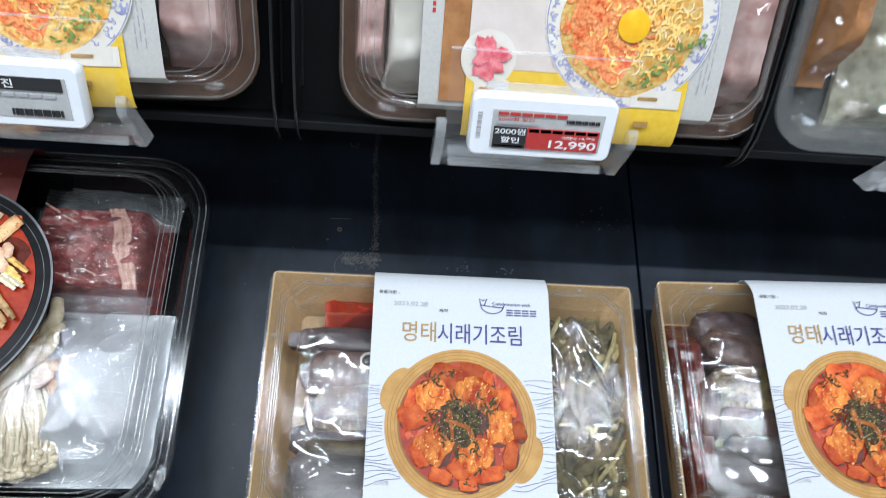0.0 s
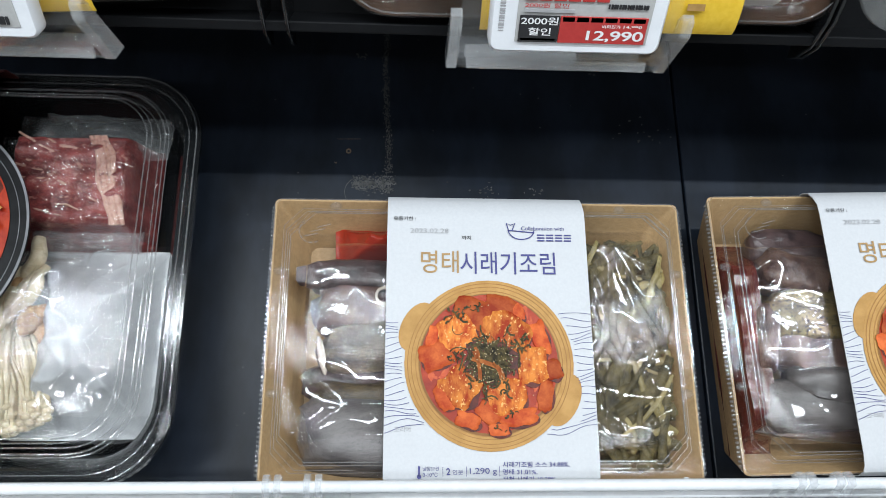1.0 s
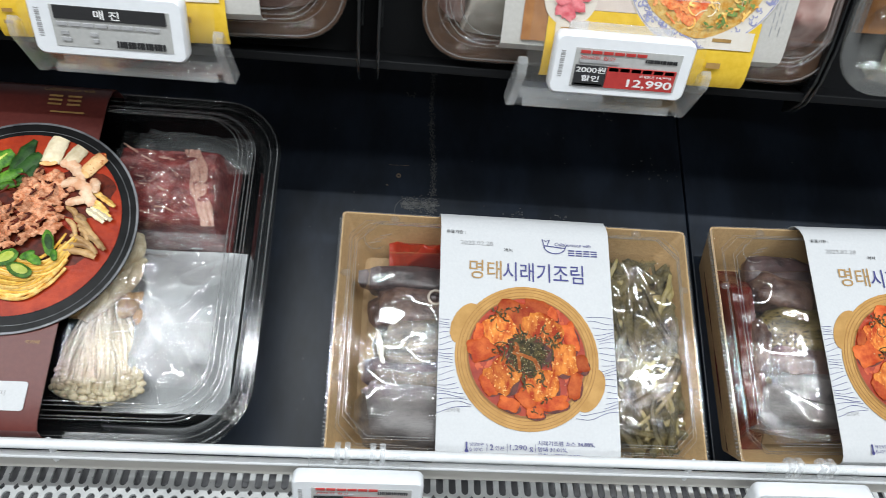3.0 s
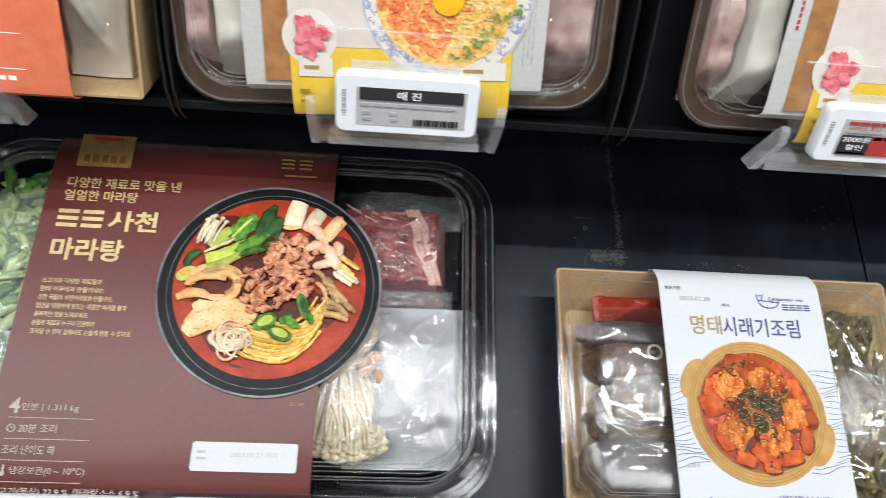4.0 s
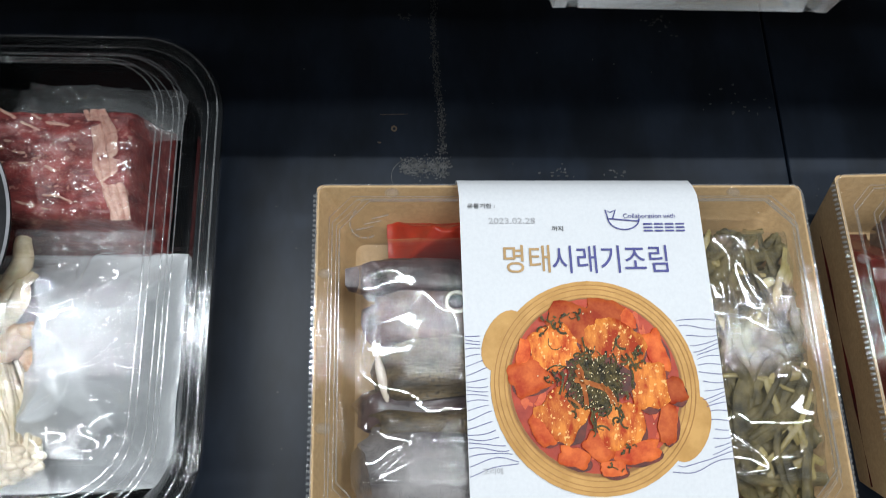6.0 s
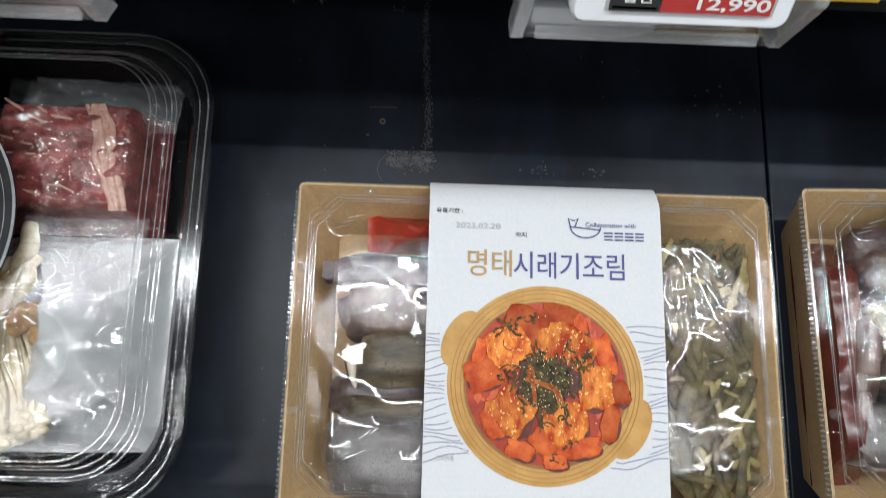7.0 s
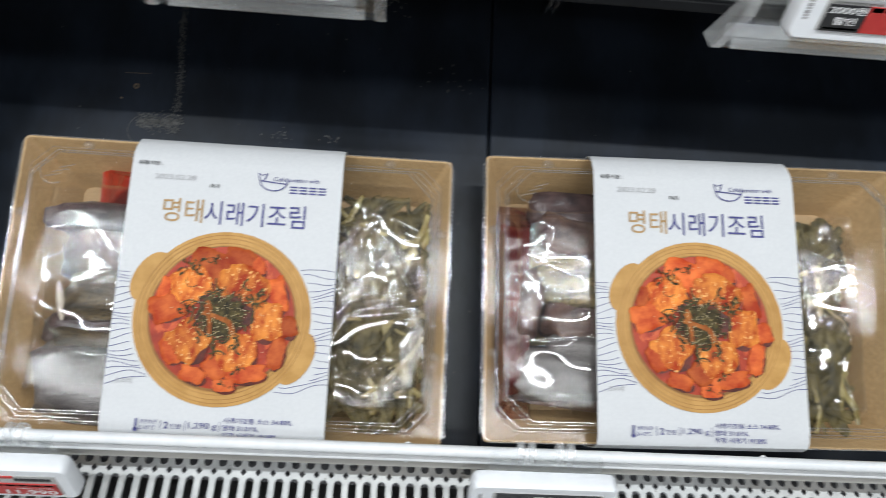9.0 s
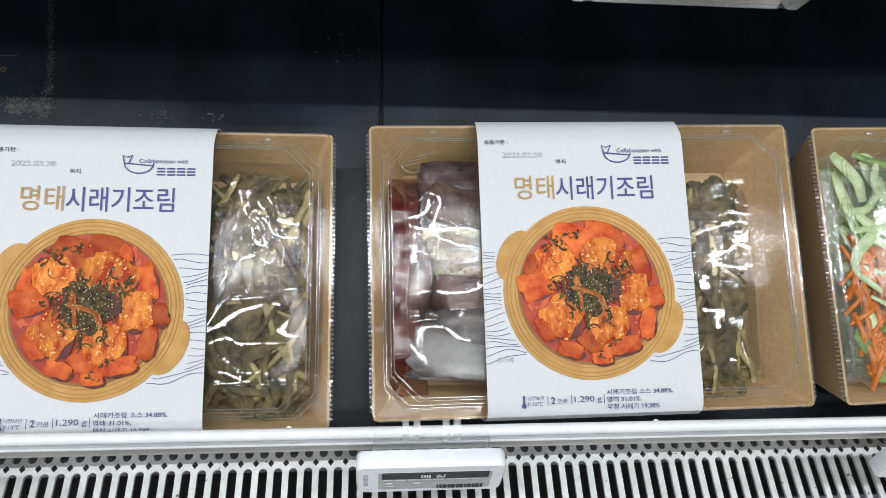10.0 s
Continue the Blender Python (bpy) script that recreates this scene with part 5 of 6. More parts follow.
# tofu rolls
blade("tofu_roll_print", CREAM, [(14, 57), (16, 70), (19, 82)], 17, 0.95, 0.9, 0.0012, 0.0026, 0.02, 1)
blade("tofu_roll_print", CREAM, [(30, 58), (34, 66), (39, 74)], 14, 0.95, 0.9, 0.0010, 0.0022, 0.02, 2)
blade("tofu_roll_print", TOFU, [(45, 49), (51, 58), (58, 67)], 13, 0.95, 0.9, 0.0010, 0.0022, 0.02, 3)
for cu, cv, ru, rot in ((14, 56, 7.4, 0.1), (46, 48, 5.6, -0.8)):
    oval("roll_end_print", FISHCAKE, cu, cv, ru, 2.6, rot, 0.0026, 0.0006, 0.05, 1)
# beef heap
for k in range(110):
    t = (k + 0.5) / 110
    cu, cv = 15 - 15 * t + rnd.gauss(0, 8 + 7 * math.sin(3 * t)), 42 - 60 * t + rnd.gauss(0, 5)
    a0, ln, bend = rnd.gauss(0.5, 0.9), rnd.uniform(4, 8.5), rnd.uniform(-1.3, 1.3)
    blade("beef_print", BEEF, [(cu + s * ln * math.cos(a0 + bend * s), cv + s * ln * math.sin(a0 + bend * s)) for s in (-1, -0.4, 0.3, 1)], rnd.uniform(3.5, 8.0), 0.5, 0.4, 0.0012 + 0.00003 * k, 0.0016, 0.20, k)
for k in range(30):
    cu, cv = 6 + rnd.gauss(0, 11), 10 + rnd.gauss(0, 16)
    a0, ln = rnd.uniform(0, 3.1), rnd.uniform(2, 5)
    blade("beef_shade_print", BROTH_DARK, [(cu - ln * math.cos(a0), cv - ln * math.sin(a0)), (cu + 1, cv), (cu + ln * math.cos(a0), cv + ln * math.sin(a0 + 0.4))], 1.8, 0.2, 0.2, 0.0056 + 0.00002 * k, 0.0003, 0.2, k)
# pale onion petals, yellow cabbage, brown mushrooms
for k, (cu, cv, ln, w, a0) in enumerate([(32, 54, 9, 10, -0.4), (40, 46, 9, 9, -0.8), (36, 38, 8, 9, 0.3), (46, 34, 10, 10, -0.5), (52, 24, 9, 10, -0.9), (44, 20, 8, 8, 0.2), (56, 36, 7, 8, -1.2)]):
    blade("onion_petal_print", PETAL, [(cu - ln * math.cos(a0), cv - ln * math.sin(a0)), (cu + 1.5, cv + 2), (cu + ln * math.cos(a0), cv + ln * math.sin(a0))], w, 0.5, 0.4, 0.0022 + 0.0002 * k, 0.0012, 0.14, k)
for k in range(12):
    cu, cv = 62 + rnd.uniform(-3, 6), 26 - 1.9 * k + rnd.uniform(-2, 2)
    blade("cabbage_print", YOLK_RICE if k < 8 else CREAM, [(cu - 7, cv + 6), (cu, cv + 2), (cu + 9, cv - 4)], rnd.uniform(3.5, 6), 0.6, 0.6, 0.0016 + 0.0001 * k, 0.0008, 0.16, k)
for k, (u0, v0, u1, v1, w) in enumerate([(37, 16, 48, 4, 5), (45, 8, 54, 2, 6), (46, 6, 62, -10, 6), (50, 0, 72, -20, 5.5), (54, -8, 76, -22, 5), (46, -10, 70, -26, 5.5), (44, -18, 66, -22, 5), (43, -24, 70, -29, 6), (52, -4, 60, -14, 5), (40, 4, 50, -10, 4.5)]):
    blade("mushroom_print", MUSH, [(u0, v0), ((u0 + u1) / 2 + 1.5, (v0 + v1) / 2 + 2), (u1, v1)], w, 0.6, 0.6, 0.0018 + 0.00016 * k, 0.0012, 0.08, k)
# noodles in long loops
for k in range(48):
    f = k / 47
    u0, v0 = -22 + 14 * f + rnd.uniform(-5, 5), -57 + 24 * f + rnd.uniform(-6, 6)
    sag = rnd.uniform(0.4, 1.2)
    blade("noodle_print", NOODLE if k % 3 else YOLK_RICE, [(u0, v0), (u0 + 16, v0 - 10 * sag * (1 - 0.5 * f)), (u0 + 36, v0 - 9 * sag * (1 - 0.4 * f)), (u0 + 54 - 6 * f, v0 + 6 + rnd.uniform(-2, 2)), (u0 + 64 - 8 * f, v0 + 22 + rnd.uniform(-4, 4))], rnd.uniform(2.0, 2.8), 0.7, 0.6, 0.0014 + 0.00004 * k, 0.0006, 0.03, k)
for k in range(24):
    cu, cv, ru, rv, a0 = -26 + rnd.uniform(-5, 6), -50 + rnd.uniform(-7, 6), rnd.uniform(5, 16), rnd.uniform(4, 13), rnd.uniform(0, 6.28)
    blade("curled_noodle_print", PETAL if k % 2 else CREAM, [(cu + ru * math.cos(a0 + 0.7 * i), cv + rv * math.sin(a0 + 0.7 * i)) for i in range(7)], 2.2, 0.7, 0.5, 0.0030 + 0.00008 * k, 0.0006, 0.03, k)
# spring onion
for k, (cu, cv, ru, rv, rot) in enumerate([(0, -34, 11, 6.5, 0.5), (13, -44, 11, 6, -0.4), (31, -19, 4.6, 12, 0.35), (22, -34, 8, 4, -0.5), (17, -31, 6, 3.5, 0.6), (38, -30, 3, 5, 0.2)]):
    oval("spring_onion_print", PRINT_LEAF, cu, cv, ru, rv, rot, 0.0052 + 0.0002 * k, 0.0008, 0.08, k)
    if k < 3:
        oval("spring_onion_core_print", PRINT_STALK if k < 2 else PRINT_DARK, cu + 0.6, cv + 0.5, ru * 0.66, rv * 0.6, rot, 0.0062 + 0.0002 * k, 0.0003, 0.06, k)

# its neighbour along the deck, only its edge in view
M2 = thing("meal_kit_tray", DECK @ Matrix.Translation((-0.700, 0.012, 0.0005)), "black plastic meal kit tray with clear lid, unsleeved edge showing", "meal kit", "black meal kit trays")
black_tray(M2, MW, ML)
smooth(part("raw_beef", pillow(bmesh.new(), -0.16, 0.16, 0.04, 0.25, 0.01, 0.03, 0.003, 50, 8.8, 40, 30), MEAT, M2, "raw beef slices"), 60)
WOOD_PRINT = surf("wood_brown_print", (0.30, 0.13, 0.05), (0.42, 0.20, 0.08), 90, 0.45, spec=0.2)
CREAM_FILM = surf("cream_white_pouch", (0.56, 0.52, 0.45), (0.68, 0.64, 0.57), 30, 0.25, 0.25, 60)
HAM = surf("pale_pink_pack", (0.34, 0.17, 0.15), (0.58, 0.42, 0.38), 45, 0.3, 0.2, 90)

# ---- the upper shelf's packs ----
def pasta_tray(x, turn, label):
    e = thing("pasta_tray", UPPER @ Matrix.Translation((x, 0, 0.0005)) @ Matrix.Rotation(turn, 4, "Z"), label, "meal kit", "brown pasta trays on the shelf")
    w, l = 0.138, 0.215
    bm = bmesh.new()
    def rr(i, z, r):
        return rrect(0.008 - w + i, 0.008 + w - i, i - 0.007, l - 0.007 - i, r, z, 7)
    loft(bm, [rr(0.018, 0, 0.024), rr(0.010, 0.020, 0.030), rr(0.0, 0.0235, 0.030), rr(0.0, 0.0260, 0.030), rr(0.009, 0.0268, 0.028), rr(0.013, 0.020, 0.026), rr(0.022, 0.003, 0.020)])
    smooth(part("tray", bm, BROWN_TRAY, e, "brown plastic tray"), 35)
    bm = bmesh.new()
    loft(bm, [rr(-0.0005, 0.0245, 0.030), rr(-0.0005, 0.0280, 0.030), rr(0.006, 0.0290, 0.028), rr(0.009, 0.0272, 0.027), rr(0.0125, 0.0385, 0.025), rr(0.0140, 0.0392, 0.024), rr(0.0160, 0.0378, 0.023), rr(0.0190, 0.0490, 0.022), rr(0.0225, 0.0508, 0.020), rr(0.04, 0.0510, 0.012)], cap0=False)
    smooth(part("lid", bm, LID, e, "clear ribbed plastic lid"), 25)
    bead(e, rr(0.0138, 0.0394, 0.0245), 0.0004)
    bead(e, rr(0.0215, 0.0508, 0.0205), 0.0004)
    bead(e, rr(0.002, 0.0288, 0.029), 0.0006)
    bead(e, rr(0.0095, 0.0276, 0.027), 0.0004)
    bead(e, rr(0.0162, 0.0380, 0.023), 0.0004)
    # what shows beside the sleeve
    smooth(part("cream_pouch", pillow(bmesh.new(), -0.104, -0.074, 0.004, 0.190, 0.010, 0.036, 0.002, 45, 2.2, 20, 50), CREAM_FILM, e, "cream sauce pouch"), 60)
    smooth(part("sauce_pack", pillow(bmesh.new(), -0.122, -0.100, 0.006, 0.190, 0.006, 0.030, 0.004, 60, 5.1, 22, 60), HAM, e, "reddish pickled pack"), 60)
    smooth(part("bacon_pack", pillow(bmesh.new(), 0.088, 0.134, 0.006, 0.190, 0.008, 0.034, 0.003, 50, 6.1, 22, 50), HAM, e, "pale pink bacon pack"), 60)
    bag(e, 0.082, 0.136, 0.004, 0.19, 0.016, 0.030, 3.9, ridge=1.7)
    bag(e, -0.124, -0.070, 0.004, 0.19, 0.020, 0.028, 8.4, ridge=1.7)
    prof = [(0.0050, 0.032), (0.0068, 0.044), (0.0110, 0.0512), (0.018, 0.0526), (0.10, 0.0530), (0.19, 0.0526), (0.206, 0.050), (0.214, 0.040), (0.216, 0.028)]
    sl = smooth(part("sleeve", strip_profile(bmesh.new(), prof[::-1], -0.0820, 0.0967, 0.0005), IVORY_CARD, e, "white card sleeve with a yellow picture panel"), 30)
    bm = bmesh.new()
    p2 = [(-0.0075, 0.0480), (-0.0040, 0.0505), (0.0020, 0.0522), (0.0080, 0.0532), (0.018, 0.0538), (0.034, 0.0541)]
    smooth(part("yellow_print", strip_profile(bm, p2[::-1], -0.0550, 0.0770, 0.0004), YELLOW_CARD, sl), 30)
    bm = bmesh.new()
    flat(bm, -0.0550, 0.0770, 0.0342, 0.20, 0.0541, 0.0006)
    part("beige_print", bm, BEIGE_CARD, sl)
    bm = bmesh.new()
    flat(bm, -0.0702, -0.0552, 0.014, 0.19, 0.0537, 0.0004)
    part("wood_print", bm, WOOD_PRINT, sl)
    z = 0.0545
    pu, pv = 0.0370, 0.0660
    smooth(part("plate_print", disc(bmesh.new(), pu, pv, z, 0.0500, seg=64), PALE_PLATE, sl))
    bm = bmesh.new()
    rnd = random.Random(40)
    for k in range(150):
        a0, r = rnd.uniform(0, 6.28), rnd.uniform(0.0425, 0.0490)
        a1, ln = a0 + rnd.uniform(0.4, 2.4), rnd.uniform(0.0010, 0.0034)
        x0, y0 = pu + r * math.cos(a0), pv + r * math.sin(a0)
        ribbon(bm, [(x0 + ln * q * math.cos(a1 + q), y0 + ln * q * math.sin(a1 + q)) for q in (-1, -0.5, 0, 0.5, 1)], rnd.uniform(0.0005, 0.0012), z + 0.0002 + 0.000001 * k)
    ring(bm, pu, pv, z + 0.0003, 0.0488, 0.0493, 64)
    tagged(part("plate_pattern_print", bm, PLATE_BLUE, sl), kind="stuff")
    smooth(part("pasta_print", disc(bmesh.new(), pu, pv, z + 0.0004, 0.0415, seg=48, rough=0.05, dome=0.0006), YOLK_RICE, sl))
    smooth(part("roe_print", disc(bmesh.new(), pu - 0.014, pv + 0.002, z + 0.0009, 0.0220, 0.0340, 40, rot=0.2, rough=0.18, dome=0.0002), CHILI_RICE, sl))
    for nm, mt, n, cu, cv, su, sv, w0 in (("noodle_strands_print", YOLK_RICE, 170, pu + 0.010, pv - 0.004, 0.017, 0.017, 0.0012), ("pale_strands_print", CREAM, 40, pu + 0.012, pv - 0.006, 0.016, 0.015, 0.0007),
                                              ("roe_strands_print", CHILI_RICE, 190, pu - 0.016, pv + 0.002, 0.0115, 0.015, 0.0016)):
        bm = bmesh.new()
        for k in range(n):
            x0, y0 = rnd.gauss(cu, su), rnd.gauss(cv, sv)
            if math.hypot(x0 - pu, y0 - pv) > 0.0395:
                continue
            a0, ln, bend = rnd.uniform(0, 3.14), rnd.uniform(0.002, 0.0055), rnd.uniform(-1, 1)
            ribbon(bm, [(x0 + ln * q * math.cos(a0 + bend * q), y0 + ln * q * math.sin(a0 + bend * q)) for q in (-1, -0.5, 0, 0.5, 1)], w0 * rnd.uniform(0.6, 1.3), z + 0.0012 + 0.000004 * k)
        tagged(part(nm, bm, mt, sl), kind="stuff")
    bm = bmesh.new()
    for k in range(46):
        t = rnd.random()
        disc(bm, pu + 0.006 + 0.036 * t + rnd.gauss(0, 0.0025), pv - 0.038 + 0.034 * t + rnd.gauss(0, 0.0025), z + 0.0022 + 0.00001 * k, rnd.uniform(0.0006, 0.0022), 0.0008, 10, rot=rnd.uniform(0, 3), rough=0.3, seed=k)
    part("herb_print", bm, SPRING, sl)
    smooth(part("yolk_print", disc(bmesh.new(), 0.0375, 0.0635, z + 0.0028, 0.0092, seg=28, dome=0.0010), YOLK, sl))
    smooth(part("dish_print", disc(bmesh.new(), -0.0430, 0.0400, z, 0.0160, seg=36), PALE_PLATE, sl))
    bm = bmesh.new()
    for k in range(22):
        a0 = rnd.uniform(0, 6.28)
        r = 0.0095 * math.sqrt(rnd.random())
        disc(bm, -0.0430 + r * math.cos(a0), 0.0400 + r * math.sin(a0), z + 0.0006 + 0.00005 * k, 0.0052, 0.0034, 5, rot=a0, rough=0.05, seed=k, dome=0.0001)
    part("pickle_print", bm, PINK, sl)
    bars(sl, [(0.0835, 0.0842, 0.030 + 0.008 * k, 0.0062) for k in range(9)] + [(0.0862, 0.0868, 0.034 + 0.008 * k, 0.0058) for k in range(7)] + [(0.0888, 0.0894, 0.030 + 0.008 * k, 0.0058) for k in range(5)], 0.0535, GREY_INK)
    bars(sl, [(-0.0768, -0.0750, 0.064 + 0.0036 * k, 0.0026) for k in range(9)], 0.0535, RED_INK)
    bars(sl, [(-0.0500, -0.0300, 0.0225, 0.0110), (0.0440, 0.0740, 0.0225, 0.0110)], 0.0549, PALE_PLATE)
    bars(sl, [(-0.0470, -0.0380, 0.0225, 0.0020), (0.0480, 0.0600, 0.0225, 0.0020), (0.0480, 0.0570, 0.0070, 0.0034), (-0.0500, -0.0440, 0.0085, 0.0020), (-0.0500, -0.0450, 0.0020, 0.0020)], 0.0553, GOLD_INK)
    return e


pasta_tray(-0.1268, radians(2.4), "brown plastic pasta tray with yellow sleeve, sold-out tag before it")
pasta_tray(0.1956, radians(0.4), "brown plastic pasta tray with yellow sleeve, red price tag before it")

# coral-sleeved kraft box
o = thing("noodle_box", UPPER @ Matrix.Translation((-0.4115, -0.009, 0.0005)) @ Matrix.Diagonal((1, 1, 0.855, 1)), "kraft noodle box with a coral printed sleeve on the shelf", "meal kit")
w, l, h = 0.1375, 0.20, 0.050
bm = bmesh.new()
loft(bm, [rrect(-w + i, w - i, i, l - i, 0.003, z, 3) for i, z in ((0.003, 0), (0, h), (0.0014, h + 0.0004), (0.0022, h - 0.001), (0.006, 0.002))])
smooth(part("tray", bm, KRAFT, o, "kraft cardboard tray"), 30)
bm = bmesh.new()
loft(bm, [rrect(-w + i, w - i, i, l - i, r, z, 1) for i, z, r in ((0, h - 0.003, 0.004), (0, h + 0.0008, 0.004), (0.008, h + 0.001, 0.012), (0.011, h + 0.008, 0.014), (0.014, h + 0.009, 0.015), (0.03, h + 0.0094, 0.015))], cap0=False)
smooth(part("lid", bm, LID, o, "clear plastic lid"), 25)
bm = pillow(bmesh.new(), 0.084, 0.122, 0.006, 0.170, 0.012, 0.040, 0.003, 55, 2.9, 24, 60, 0.4, 1.2)
smooth(part("cream_pouch", bm, CREAM_FILM, o, "white sauce pouch"), 60)
bag(o, 0.088, 0.130, 0.010, 0.185, 0.024, 0.030, 6.6, ridge=1.7)
prof = [(-0.0012, 0.001), (-0.0010, 0.052), (0.002, 0.0600), (0.008, 0.0618), (0.10, 0.0620), (0.19, 0.0615), (0.199, 0.055), (0.201, 0.03)]
sl = smooth(part("sleeve", strip_profile(bmesh.new(), prof[::-1], -0.100, 0.099, 0.0005), ORANGE_CARD, o, "coral card sleeve"), 30)
bm = bmesh.new()
ring(bm, 0.038, 0.0270, 0.0624, 0.0062, 0.0068, 32)
flat(bm, 0.0340, 0.0420, 0.0262, 0.0278, 0.0624)
part("seal_print", bm, WHITE_INK, sl)
bars(sl, [(0.026, 0.075, 0.0165, 0.0005), (0.026, 0.075, 0.0370, 0.0005)] + [(0.028 + 0.006 * k, 0.0325 + 0.006 * k, 0.0110, 0.0026) for k in range(7)], 0.0624, WHITE_INK)
smooth(part("bowl_print", disc(bmesh.new(), 0.050, 0.110, 0.0625, 0.052, seg=48, h=0.0003), POT_DARK, sl))

# clear tray with vegetables
s = thing("vegetable_tray", UPPER @ Matrix.Translation((0.478, -0.008, 0.0005)), "clear plastic tray of mixed vegetables under film", "meal kit")
w, l = 0.136, 0.20
bm = bmesh.new()
loft(bm, [rrect(-w + i, w - i, i, l - i, r, z, 7) for i, z, r in ((0.016, 0, 0.024), (0.008, 0.028, 0.030), (0.0, 0.0300, 0.032), (0.0, 0.0330, 0.032), (0.008, 0.0336, 0.030), (0.012, 0.028, 0.026), (0.020, 0.002, 0.02))])
smooth(part("tray", bm, SILVER_TRAY, s, "clear silvery tray"), 35)
bm = bmesh.new()
loft(bm, [rrect(-w + i, w - i, i, l - i, r, z, 7) for i, z, r in ((0, 0.031, 0.032), (0, 0.0345, 0.032), (0.009, 0.036, 0.029), (0.014, 0.050, 0.026), (0.018, 0.052, 0.024), (0.04, 0.0525, 0.012))], cap0=False)
smooth(part("lid", bm, LID, s, "clear lid"), 25)
smooth(part("fried_tofu", pillow(bmesh.new(), -0.116, -0.094, 0.036, 0.18, 0.004, 0.040, 0.002, 60, 3.1, 24, 60, 0.3, 0.6), WOOD_PRINT, s, "orange brown fried tofu"), 60)
smooth(part("sprouts", pillow(bmesh.new(), -0.088, 0.11, 0.012, 0.18, 0.004, 0.034, 0.006, 50, 4.2, 60, 60), SPROUT, s, "pale bean sprouts"), 60)
bag(s, -0.122, 0.118, 0.006, 0.186, 0.026, 0.024, 5.9, ridge=2.2, amp=0.004, freq=50)

# curved black dividers
div = thing("divider", UPPER @ Matrix.Translation((0.0262, 0, 0)), "curved glossy black plastic divider on the upper rack", "divider", "shelf dividers")
bm = bmesh.new()
outer = [(0.300, 0.036), (0.060, 0.036), (0.020, 0.034), (-0.004, 0.029), (-0.020, 0.020), (-0.029, 0.008), (-0.031, 0.0005)]
loft(bm, [[(xx, y, z) for y, z in outer + [(0.300, 0.0005)]] for xx in (-0.0009, 0.0009)])
smooth(part("fin", bm, BLACK_TRAY, div), 40)
tube(bm := bmesh.new(), [(0, y, z) for y, z in outer], 0.0012, 8)
smooth(part("fin_edge", bm, BLACK_TRAY, div), 60)
part("foot", cube(bmesh.new(), -0.0022, 0.0022, 0.004, 0.30, 0.0003, 0.003, 0.0008), BLACK_TRAY, div)
for x in (0.0390, -0.2650, -0.2605, 0.3335, 0.3375):
    copy_thing(div, UPPER @ Matrix.Translation((x, 0, 0)))


# ---- shelf tags ----
def tag_case(e, y, z0, z1, w=0.085):
    """An electronic tag: white case, screen recess; returns the case. Faces -y."""
    bm = bmesh.new()
    def rr(i, yy, r):
        return [(x, yy, zz) for x, zz, _ in rrect(-w / 2 + i, w / 2 - i, z0 + i, z1 - i, r, 0, 4)]
    loft(bm, [rr(0.001, y + 0.0105, 0.004), rr(0, y + 0.009, 0.005), rr(0, y + 0.0015, 0.005), rr(0.0012, y, 0.004)])
    case = smooth(part("case", bm, CASE_WHITE, e, "white plastic tag case"), 40)
    hh = z1 - z0
    bm = cube(bmesh.new(), -w / 2 + 0.0125, w / 2 - 0.0075, y - 0.0004, y + 0.002, z0 + 0.16 * hh, z1 - 0.20 * hh)
    scr = part("screen", bm, EPAPER, e, "grey paper-like screen")
    bm = bmesh.new()
    for k in range(14):
        q = z0 + 0.30 * hh + 0.45 * hh * k / 14
        cube(bm, -w / 2 + 0.0040, -w / 2 + 0.0066, y - 0.0003, y + 0.001, q, q + 0.45 * hh / 14 * (0.35 + 0.4 * ((k * 7) % 3) / 2))
    part("barcode", bm, GREY_INK, e)
    return scr


UPRIGHT = Matrix.Rotation(radians(90), 4, "X")


def tag_words(e, y, items):
    """Words and bars on the screen: x0, x1, z, height and what stands there."""
    for k, (body, x0, x1, z, h, mt, bold) in enumerate(items):
        if body is None:
            bm = cube(bmesh.new(), x0, x1, y - 0.0008, y, z - h / 2, z + h / 2)
            part("printed_bar", bm, mt, e)
        else:
            ob = letter(e, body, x0, x1, z, h, 0.0, mt, bold)
            co = np.empty(len(ob.data.vertices) * 3)
            ob.data.vertices.foreach_get("co", co)
            co = co.reshape(-1, 3)
            ob.data.vertices.foreach_set("co", np.stack([co[:, 0], np.full(len(co), y - 0.0011), co[:, 1]], 1).ravel())


def sold_out(e, z0, z1):
    f, hh = -0.0004, z1 - z0
    zz = lambda u: z0 + u * hh
    it = [(None, -0.028, 0.033, zz(0.70), 0.20 * hh, INK, 0), ("매 진", -0.006, 0.008, zz(0.70), 0.14 * hh, WHITE_INK, 0.02)]
    it += [(None, -0.0275 + 0.0072 * k, -0.0275 + 0.0072 * k + 0.0058, zz(0.52), 0.050 * hh, GREY_INK, 0) for k in range(8)]
    it += [(None, -0.026, -0.022, zz(0.38), 0.05 * hh, GREY_INK, 0), (None, -0.026, -0.021, zz(0.28), 0.05 * hh, GREY_INK, 0), (None, -0.010, -0.006, zz(0.38), 0.05 * hh, GREY_INK, 0), (None, -0.009, -0.006, zz(0.28), 0.05 * hh, GREY_INK, 0)]
    it += [(None, 0.004 + 0.0016 * k, 0.0049 + 0.0016 * k + 0.0003 * (k % 3), zz(0.25), 0.10 * hh, INK, 0) for k in range(17)]
    tag_words(e, f, it)


